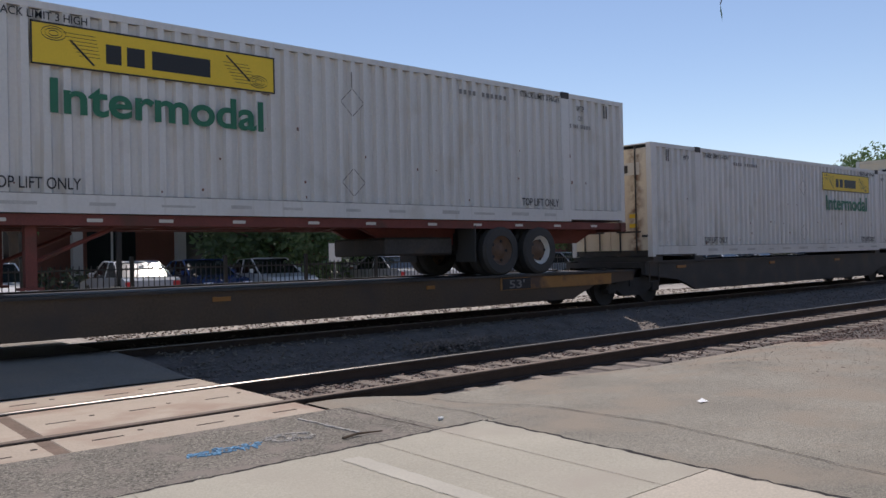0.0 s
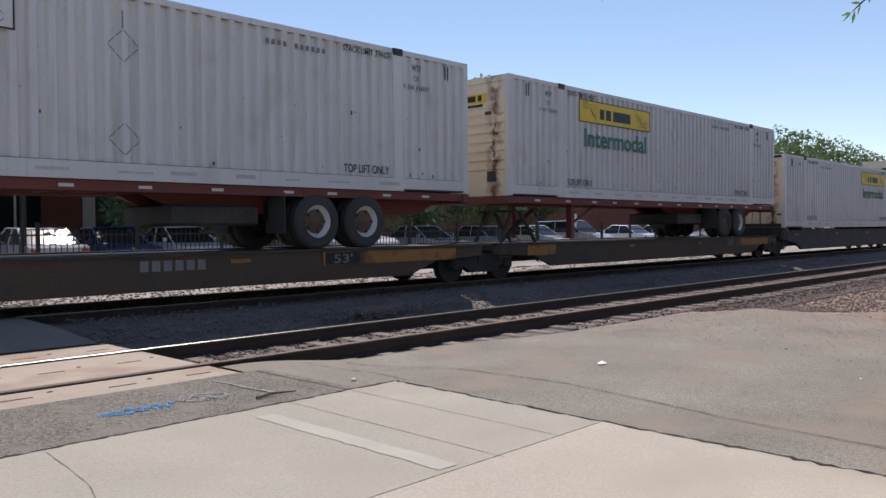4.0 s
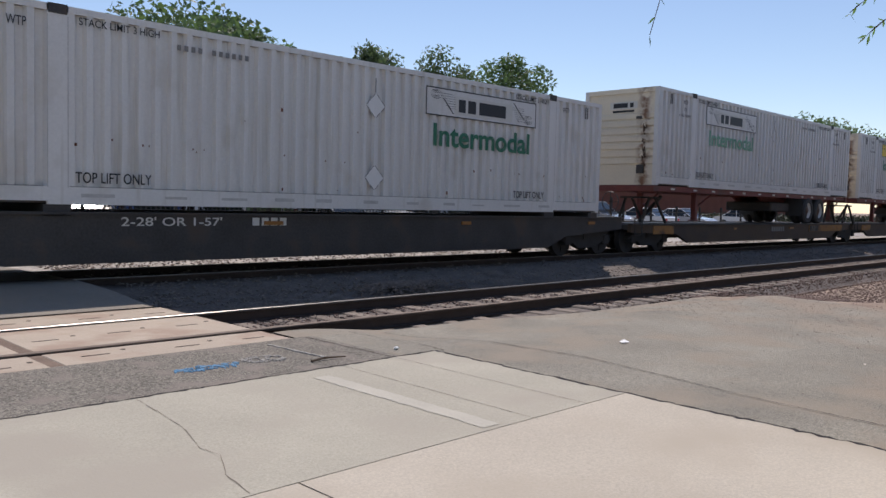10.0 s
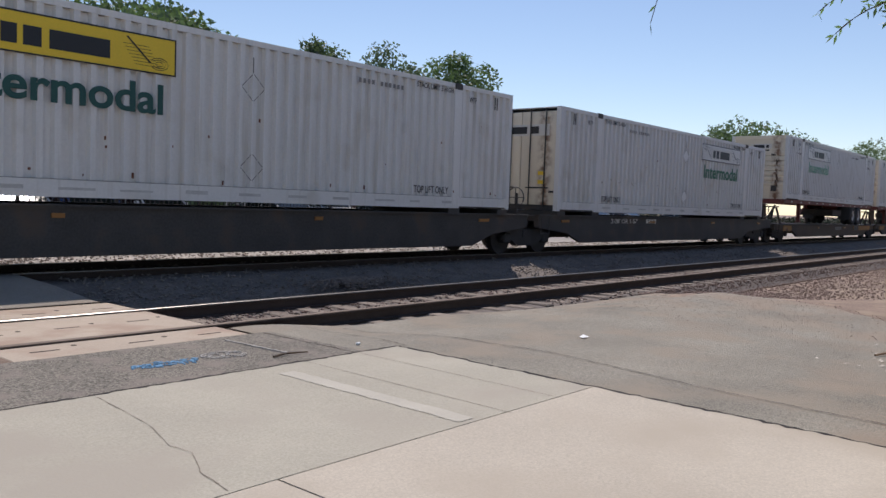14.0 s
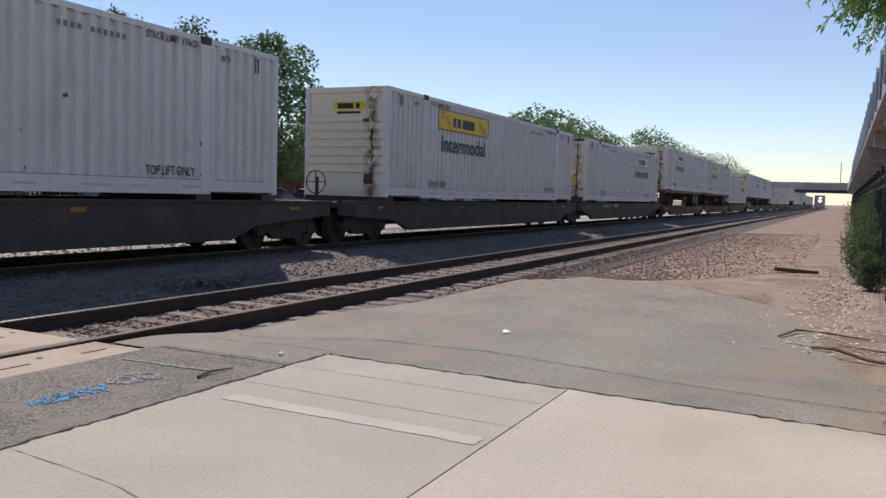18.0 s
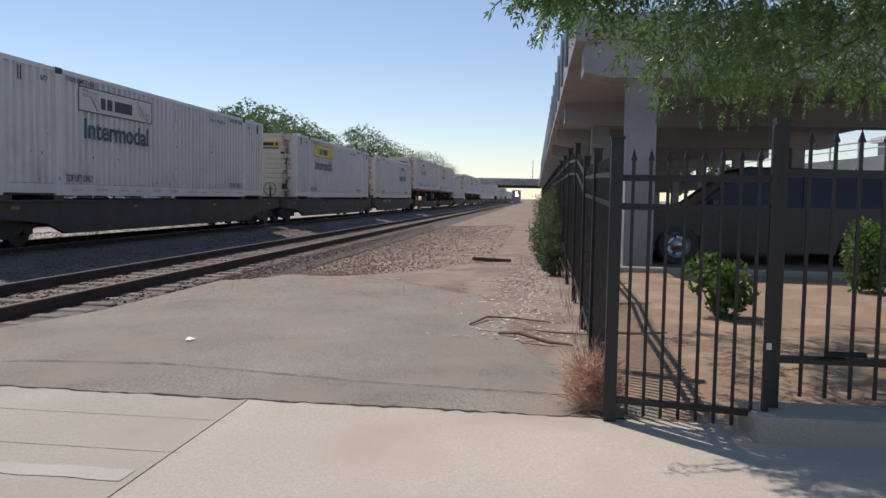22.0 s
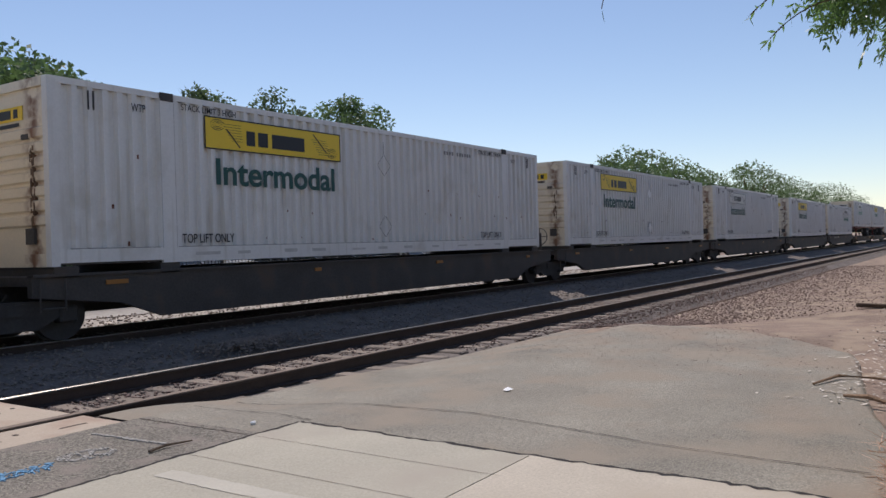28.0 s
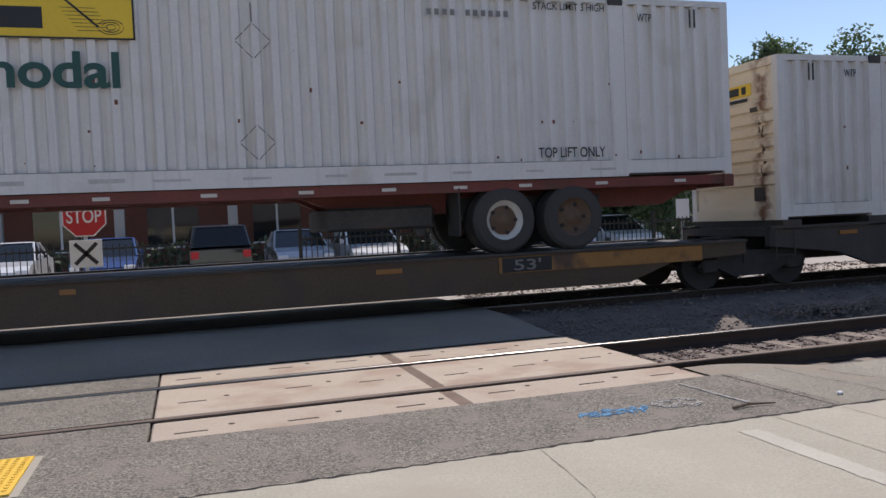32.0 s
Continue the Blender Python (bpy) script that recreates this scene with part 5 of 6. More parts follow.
part("drop_rod", Bits().tube([(0.37, -8.38, 0.53), (0.37, -8.5, 0.53), (0.37, -8.62, 0.53)], 0.018).tube([(0.38, -8.35, 0.5), (0.38, -8.5, 0.5)], 0.012), M["iron"], gate2, "sliding bolt")
single("concrete_kerb", Bits().bevel_box(0.2, 0.62, -11.7, -7.8, -0.05, 0.18, 0.02), M["concrete"], "rough concrete kerb block under the gate", "kerb")


# ---- yard ----
def yard_z(x, y):
    return dirt_height(x, y) + 0.012


yx, yy_ = spread(0.64, 10.2, 0.3), spread(-18, -7.22, 0.3)
tagged(new("ground", sheet("yard", yx, yy_, yard_z, M["soil"])), "bare tan soil of a planting bed", "soil", kind="structure")
tagged(new("road", sheet("car_park", spread(10.3, 60, 4), spread(-40, -7.9, 4), lambda x, y: 0.16, M["asphalt_old"])), "dark asphalt parking lot under the elevated deck", "asphalt", kind="structure")
single("kerb", Bits().bevel_box(10.18, 10.34, -40, -7.9, 0.0, 0.24, 0.02), M["concrete"], "concrete kerb along the parking lot", "kerb", kind="structure")


# ---- leaves ----
def leafy(name):
    m = M[name]
    t = m.node_tree
    b, out = t.nodes["Principled BSDF"], t.nodes["Material Output"]
    tr, mx = t.nodes.new("ShaderNodeBsdfTranslucent"), t.nodes.new("ShaderNodeMixShader")
    mx.inputs[0].default_value = 0.5 if name == "leaf" else 0.32
    src = b.inputs["Base Color"].links[0].from_socket
    br = t.nodes.new("ShaderNodeMix")
    br.data_type, br.blend_type, br.inputs[0].default_value = "RGBA", "MULTIPLY", 1.0
    br.inputs[7].default_value = (1.3, 1.5, 0.9, 1)
    t.links.new(src, br.inputs[6]), t.links.new(br.outputs[2], tr.inputs["Color"])
    t.links.new(b.outputs[0], mx.inputs[1]), t.links.new(tr.outputs[0], mx.inputs[2]), t.links.new(mx.outputs[0], out.inputs["Surface"])


for name in ("leaf", "leaf_far", "leaf_grey", "shrub", "sage"):
    leafy(name)


def leaf_quads(centres, dirs, length, width, rng):
    """Lozenge leaves: base at the centre, along dirs."""
    n = len(centres)
    side = np.cross(dirs, rng.normal(size=(n, 3)))
    side /= np.linalg.norm(side, axis=1, keepdims=True) + 1e-9
    ln = length * rng.uniform(0.7, 1.25, (n, 1))
    wd = width * rng.uniform(0.7, 1.2, (n, 1))
    mid = centres + dirs * ln * 0.45
    return np.stack([centres, mid + side * wd / 2, centres + dirs * ln, mid - side * wd / 2], 1)


def units(rng, n):
    v = rng.normal(size=(n, 3))
    return v / np.linalg.norm(v, axis=1, keepdims=True)


def far_tree(x, y, height, radius, label, seed, leaves=7000, mat="leaf_far", size=0.34, sparse=0.0, low=0.32):
    rng = np.random.default_rng(seed)
    tr = thing("tree", label, "tree", "trees behind the train")
    zc = height * (1 + low) / 2
    half = height * (1 - low) / 2
    trunk = Bits()
    trunk.tube([(x, y, -0.3), (x + 0.05, y, height * 0.2), (x - 0.1, y, height * 0.42), (x, y, height * 0.75)], [radius * 0.085, radius * 0.065, radius * 0.05, 0.03], 8)
    pts = []
    nb = 26
    for k in range(nb):
        a = 2.4 * k + rng.uniform(-0.4, 0.4)
        u = (k + 0.5) / nb * 2 - 1
        r = radius * math.sqrt(max(1 - u * u, 0.05)) * rng.uniform(0.45, 0.92)
        c = np.array([x + r * math.cos(a), y + r * math.sin(a), zc + half * u * 0.86 + rng.uniform(-0.3, 0.3)])
        pts.append((c, radius * rng.uniform(0.22, 0.42)))
        if k % 2 == 0:
            root = (x, y, height * rng.uniform(0.22, 0.5))
            mid = (np.array(root) + c) / 2 + rng.uniform(-0.3, 0.3, 3)
            trunk.tube([root, mid, c], [radius * 0.035, radius * 0.022, 0.015], 5)
    part("trunk", trunk, M["bark"], tr, "brown bark trunk and limbs")
    cen = []
    per = leaves // nb
    for c, r in pts:
        d = units(rng, per)
        cen.append(c + d * r * (rng.uniform(0.25, 1.0, (per, 1)) ** (0.5 + sparse)) * np.array([1.15, 1.15, 0.85]))
    cen = np.concatenate(cen)
    dirs = units(rng, len(cen)) * np.array([1, 1, 0.7]) + np.array([0, 0, -0.15 + 0.5 * sparse])
    dirs /= np.linalg.norm(dirs, axis=1, keepdims=True)
    part("crown", quads("crown", leaf_quads(cen, dirs, size, size * 0.5, rng), M[mat]), None, tr, "green leafy crown")
    return tr


far_tree(2.6, 22.5, 10.2, 2.3, "tall green tree beside the parked cars", 5, 9000, "leaf_far", 0.32, 0.0, 0.25)
far_tree(12.4, 22.5, 8.9, 4.9, "large dense green tree behind the railway", 1, 19000, "leaf_far", 0.33, 0.0, 0.08)
far_tree(21.5, 23.5, 9.4, 2.9, "thin grey-green tree with open upright twigs", 2, 9500, "leaf_grey", 0.25, 0.5, 0.03)
far_tree(25.5, 22.5, 9.5, 2.9, "thin grey-green tree with open upright twigs", 3, 9500, "leaf_grey", 0.25, 0.5, 0.03)
far_tree(30.6, 22, 9.9, 3.1, "dark green tree behind the railway", 4, 9500, "leaf_far", 0.28, 0.0, 0.12)
for k, (x, y, hh, r) in enumerate(((-14, 30, 10, 4.5), (2, 40, 9, 4.0), (74, 22, 10.2, 5.0), (84, 23, 10.6, 5.5), (100, 23, 10.4, 5.0), (136, 24, 13.2, 6.0), (158, 26, 12, 6.5), (172, 24, 12, 6.0), (215, 24, 13, 7.5), (262, 26, 12, 8), (300, 30, 12, 9), (52, 34, 8.0, 4.0))):
    far_tree(x, y, hh, r, "round green tree standing far along the railway", 10 + k, 5000, "leaf_far", 0.42)


def bush(x, y, z, r, h, name, label, mat, n, size, seed, aspect=0.6):
    rng = np.random.default_rng(seed)
    b = thing(name, label, "shrub", "shrubs by the fence")
    stems = Bits()
    cen, dr = [], []
    for k in range(14):
        a = rng.uniform(0, 6.28)
        tip = np.array([x + r * 0.8 * math.cos(a) * rng.uniform(0.2, 1), y + r * 0.8 * math.sin(a) * rng.uniform(0.2, 1), z + h * rng.uniform(0.2, 0.88)])
        stems.tube([(x, y, z - 0.05), ((x + tip[0]) / 2, (y + tip[1]) / 2, z + h * 0.3), tuple(tip)], [0.014, 0.01, 0.004], 4)
        m = n // 14
        d = units(rng, m)
        cen.append(tip + d * np.array([r * 0.45, r * 0.45, h * 0.28]) * rng.uniform(0.2, 1, (m, 1)) ** 0.5)
    cen = np.concatenate(cen)
    cen[:, 2] = np.maximum(cen[:, 2], z + 0.03)
    dirs = units(rng, len(cen)) + np.array([0, 0, 0.4])
    dirs /= np.linalg.norm(dirs, axis=1, keepdims=True)
    part("stem_cluster", stems, M["bark"], b)
    part("foliage", quads("foliage", leaf_quads(cen, dirs, size, size * aspect, rng), M[mat]), None, b)
    return b


bush(4.85, -8.6, yard_z(4.85, -8.6), 0.33, 0.64, "shrub", "bright green leafy shrub in bare soil", "shrub", 1300, 0.1, 51)
bush(7.9, -11.6, yard_z(9.2, -11.3), 0.5, 1.0, "shrub", "yellow-green shrub beside the parking lot", "shrub", 2200, 0.08, 52)
bush(4.6, -10.9, yard_z(4.6, -10.9), 0.4, 0.6, "shrub", "bright green leafy shrub in bare soil", "shrub", 1800, 0.085, 53)
for k, (x, y, r, h) in enumerate(((10.9, -6.85, 0.35, 0.6), (12.3, -6.8, 0.42, 0.95), (14.4, -6.85, 0.5, 1.3), (16.6, -6.85, 0.5, 1.7), (19.5, -6.95, 0.55, 1.7), (23, -6.95, 0.55, 1.6))):
    bush(x, y, dirt_height(x, y), r, h, "shrub", "dusty grey-green wild shrub along the fence", "sage", 3000, 0.07, 60 + k, 0.35)


def dry_weed(x, y, z, r, h, n, seed):
    rng = np.random.default_rng(seed)
    w = thing("dry_weed", "dry reddish-brown tumbleweed at the fence", "weed")
    c = np.stack([x + r * 0.25 * rng.normal(size=n), y + r * 0.25 * rng.normal(size=n), z + h * 0.6 * rng.uniform(0, 1, n) ** 1.6], 1)
    d = units(rng, n)
    d[:, 2] = np.abs(d[:, 2]) * 1.0
    part("stalk_tuft", quads("stalk_tuft", leaf_quads(c, d, 0.26, 0.005, rng), M["dry"]), None, w)
    c2 = c + d * rng.uniform(0.2, 0.9, (n, 1)) * r
    d2 = units(rng, n)
    part("twig_tuft", quads("twig_tuft", leaf_quads(c2, d2, 0.09, 0.007, rng), M["dry"]), None, w)


dry_weed(0.92, -6.9, 0.0, 0.21, 0.48, 1000, 71)
dry_weed(1.3, -6.98, 0.0, 0.18, 0.3, 500, 72)
rg = random.Random(77)
weeds = Bits()
for _ in range(60):
    x = rg.uniform(2.5, 9)
    y = FY(x) + rg.uniform(0.02, 0.3)
    hh = rg.uniform(0.12, 0.5)
    weeds.tube([(x, y, dirt_height(x, y)), (x + rg.uniform(-0.05, 0.05), y + rg.uniform(-0.05, 0.08), hh * 0.6), (x + rg.uniform(-0.1, 0.1), y + rg.uniform(-0.08, 0.12), hh)], [0.004, 0.003, 0.001], 3)
single("dry_grass", weeds, M["dry"], "thin dry grass stalks along the fence", "grass", kind="stuff")


def overhang():
    """The street tree whose boughs hang over the sidewalk: feathered leaves on drooping twigs."""
    rng = np.random.default_rng(90)
    tr = thing("tree", "street tree with feathered green leaves hanging over the sidewalk", "tree", at=pose(0, 0.1, 0.0))
    tx, ty = 2.9, -12.0
    limbs = Bits()
    limbs.tube([(tx, ty, 0), (tx - 0.05, ty + 0.1, 1.2), (tx - 0.2, ty + 0.3, 2.6), (tx - 0.5, ty + 0.9, 4.2), (tx - 0.6, ty + 1.6, 5.6)], [0.2, 0.16, 0.14, 0.1, 0.05], 9)
    cen, dr = [], []

    def norm(v):
        return v / (np.linalg.norm(v, axis=-1, keepdims=True) + 1e-9)

    def sprays(tips, ways, steps, lengths, droop=0.12):
        """Drooping leaf stalks with a leaflet on each side at every step; gives back the stalks' lines."""
        p, d = tips.copy(), norm(ways)
        axis = rng.normal(size=p.shape)
        lines = [p.copy()]
        for i in range(steps):
            d = norm(d + np.array([0, 0, -droop]))
            p = p + d * lengths[:, None] / steps
            side = norm(np.cross(d, axis))
            lines.append(p.copy())
            for sg in (1, -1):
                cen.append(p + rng.normal(size=p.shape) * 0.004)
                dr.append(norm(side * sg * 0.85 + d * 0.6 + np.array([0, 0, -0.15]) + rng.normal(size=p.shape) * 0.25))
        cen.append(p), dr.append(d)
        return lines

    # clumps of leaf stalks fill the crown; its foot dips away from the tracks
    def thin_spot(q):
        """A thin spot in the crown where the sky shows."""
        run = q[0] + 4.3
        return -0.19 < (q[1] + 7.17) / run < -0.07 and 0.225 < (q[2] - 1.53) / run < 0.32 and rng.random() < 0.9

    tips, ways = [], []
    clumps = 0
    while clumps < 310:
        q = rng.uniform((0.7, -13.2, 2.0), (5.4, -6.25, 6.4)) if clumps > 130 else rng.uniform((0.45, -8.0, 2.75), (2.4, -6.55, 3.9))
        low = 2.76 - 0.38 * smoothstep(-6.8, -8.8, q[1]) + 0.12 * math.sin(2.3 * q[0] + 1.9 * q[1])
        edge = -6.73 - 0.1 * max(q[2] - 3.3, 0) ** 1.2 + 0.13 * math.sin(3.1 * q[2] + 2.0 * q[0])
        front = 0.6 + 0.25 * math.sin(1.7 * q[1] + 0.6) + 0.25 * max(q[2] - 3.6, 0)
        if q[2] < low + 0.2 + 0.3 * smoothstep(-8.0, -7.0, q[1]) or q[1] > edge or q[0] < front:
            continue
        if q[2] > low + 1.0 and q[0] > front + 1.6 and q[1] < edge - 1.2 and rng.random() < 0.8:
            continue
        clumps += 1
        if thin_spot(q):
            continue
        n = int(rng.integers(12, 24))
        r = rng.uniform(0.2, 0.42)
        v = units(rng, n)
        tips.append(q + v * r * rng.uniform(0.3, 1.0, (n, 1)) * np.array([1, 1, 0.7]))
        out = norm(q - np.array([3.2, -9.8, 4.4]))
        ways.append(out * 0.7 + v * 0.8 + rng.normal(size=(n, 3)) * 0.4 + np.array([0, 0, -0.05]))
        if clumps % 3 == 0:
            root = np.array([tx - 0.4, ty + 0.8, rng.uniform(3.0, 4.6)])
            limbs.tube([tuple(root), tuple((root + q) / 2 + np.array([0, 0, 0.25])), tuple(q)], [0.05, 0.026, 0.006], 5)
    for _ in range(110):
        q = rng.uniform((1.6, -11.0, 2.8), (4.6, -7.6, 3.8))
        if thin_spot(q):
            continue
        v = units(rng, 16)
        tips.append(q + v * rng.uniform(0.1, 0.4, (16, 1)))
        ways.append(v + rng.normal(size=(16, 3)) * 0.3 + np.array([0, 0, -0.2]))
    tips, ways = np.concatenate(tips), np.concatenate(ways)
    sprays(tips, ways, 8, rng.uniform(0.2, 0.34, len(tips)))
    # slender sprigs that arch out past the crown
    for a, b in (((1.25, -6.7, 3.08), (0.8, -6.15, 2.93)), ((1.3, -6.75, 2.95), (0.85, -6.25, 2.77)), ((1.6, -6.95, 3.6), (1.2, -6.55, 3.45))):
        a, b = np.array([a]), np.array([b])
        w = norm(b - a) + np.array([[0, 0, 0.45]])
        line = sprays(a, w, 11, np.linalg.norm(b - a, axis=1) * 1.08, 0.10)
        limbs.tube([tuple(q[0]) for q in line], [0.005] * 11 + [0.002], 4)
    part("trunk", limbs, M["bark"], tr, "grey-brown trunk and boughs")
    part("crown", quads("crown", leaf_quads(np.concatenate(cen), np.concatenate(dr), 0.07, 0.021, rng), M["leaf"]), None, tr, "hanging feathered leaves")
    # two thin sprigs that hang into the view
    twig, lc, ld = Bits(), [], []
    for pts in (((-1.78, -6.45, 3.15), (-1.85, -6.42, 2.83), (-1.93, -6.40, 2.6), (-2.05, -6.36, 2.2)), ((-1.55, -6.65, 3.15), (-1.6, -6.63, 2.9), (-1.68, -6.61, 2.5))):
        twig.tube(pts, [0.004, 0.003, 0.0022] + [0.0015] * (len(pts) - 3), 4)
        for i in range(16):
            u = (i + 1) / 16 * (len(pts) - 1)
            k = min(int(u), len(pts) - 2)
            a, b = np.array(pts[k]), np.array(pts[k + 1])
            lc.append(a + (b - a) * (u - k))
            side = np.array([0.5, -0.8, 0.0]) * (1 if i % 2 else -1)
            ld.append(norm(norm(b - a) * 1.0 + side * 0.5 + rng.normal(size=3) * 0.15))
    twig.tube([(0.9, -8.2, 3.9), (-0.6, -7.2, 3.5), (-1.78, -6.45, 3.15)], [0.014, 0.008, 0.004], 5)
    part("sprig_stem", twig, M["bark"], tr)
    part("sprig", quads("sprig", leaf_quads(np.array(lc), np.array(ld), 0.055, 0.016, rng), M["leaf"]), None, tr, "slender hanging sprigs")


overhang()


# ---- elevated deck ----
deck = thing("elevated_deck", "grey concrete elevated roadway on square columns", "viaduct")
for k in range(18):
    x = 11.55 + 10.0 * k
    part("column", Bits().bevel_box(x - 0.3, x + 0.3, -8.76, -8.2, 0.0, 3.8, 0.03), M["viaduct"], deck)
    part("column", Bits().bevel_box(x - 0.3, x + 0.3, -17.8, -17.24, 0.0, 3.8, 0.03), M["viaduct"], deck)
    part("pier_cap", Bits().prism([(-7.34, 3.85), (-7.9, 3.75), (-18.6, 3.75), (-19.0, 3.85), (-19.0, 4.48), (-7.34, 4.48)], "x", x - 0.5, x + 0.5), M["viaduct"], deck)
part("slab", Bits().box(10.95, 190, -19.0, -7.36, 4.46, 4.95), M["viaduct"], deck)
part("edge_beam", Bits().box(10.9, 190, -7.36, -7.16, 4.4, 5.75), M["viaduct"], deck)
part("edge_beam", Bits().box(10.9, 190, -19.2, -19.0, 4.4, 5.75), M["viaduct"], deck)
for k in range(26):
    part("railing_post", Bits().tube([(14.5 + 3.3 * k, -7.11, 4.5), (14.5 + 3.3 * k, -7.11, 5.9)], 0.05, 6), M["galv"], deck)
ramp = thing("ramp", "sloping concrete ramp with a pale metal railing", "ramp")
part("ramp_wall", Bits().add([(24, -34, 3.9), (70, -16, 2.2), (70, -16, 3.3), (24, -34, 5.0), (25, -36, 3.9), (71, -18, 2.2), (71, -18, 3.3), (25, -36, 5.0)], [(0, 1, 2, 3), (4, 7, 6, 5), (3, 2, 6, 7), (0, 4, 5, 1), (0, 3, 7, 4), (1, 5, 6, 2)]), M["viaduct"], ramp)
for k in range(22):
    u = k / 21
    px, py, pz = 24 + 46 * u, -34 + 18 * u, 5.0 - 1.7 * u
    part("railing_post", Bits().box(px - 0.05, px + 0.05, py - 0.05, py + 0.05, pz, pz + 0.9), M["sign_white"], ramp)
part("handrail", Bits().tube([(24, -34, 5.9), (70, -16, 4.2)], 0.06, 5).tube([(24, -34, 5.5), (70, -16, 3.8)], 0.04, 5), M["sign_white"], ramp)
for k in range(3):
    part("ramp_column", Bits().box(34 + 12 * k, 35 + 12 * k, -31 + 4.7 * k, -30 + 4.7 * k, 0, 3.6), M["viaduct"], ramp)
hall = thing("building", "pale flat-roofed building beyond the parking lot", "building")
part("wall", Bits().box(50, 80, -75, -40, 0, 7.5), M["wall_grey"], hall)
part("roof", Bits().box(49.5, 80.5, -75.5, -39.5, 7.5, 8.0), M["roof"], hall)
for k in range(6):
    far_tree(110 + 16 * k, -26 - 9 * k, 7.5, 2.2, "dark tree beyond the parking lot", 40 + k, 1500, "leaf_far", 0.6)

# ---- far road bridge ----
br = thing("road_bridge", "far concrete road bridge over the tracks", "bridge")
part("deck", Bits().box(250, 262, -40, 120, 5.6, 6.6), M["viaduct"], br)
part("parapet", Bits().box(249.6, 250, -40, 120, 6.5, 7.7), M["viaduct"], br)
part("girder", Bits().box(251, 261, -40, 120, 4.8, 5.6), M["steel"], br)
for yy in (9.6, 34, -16):
    part("pier", Bits().box(253, 259, yy - 1.3, yy + 1.3, 0, 4.8), M["viaduct"], br)
part("lamp_pole", Bits().tube([(250.5, -5.5, 7.7), (250.5, -5.5, 13.5)], 0.12, 6), M["galv"], br)
loco = thing("locomotive", "distant locomotive with bright headlights", "locomotive")
# body takes the grey wall colour to stand in for haze over the distance
part("body", Bits().bevel_box(300, 318, -0.8, 2.3, 0.0, 4.6, 0.2), M["wall_grey"], loco)
for yy, zz in ((0.25, 2.6), (0.75, 2.6), (0.5, 3.6)):
    part("headlight", Bits().disc((yy, zz), "x", 0.28, 299.9, 300.0, 12), glow, loco, "glowing headlight")


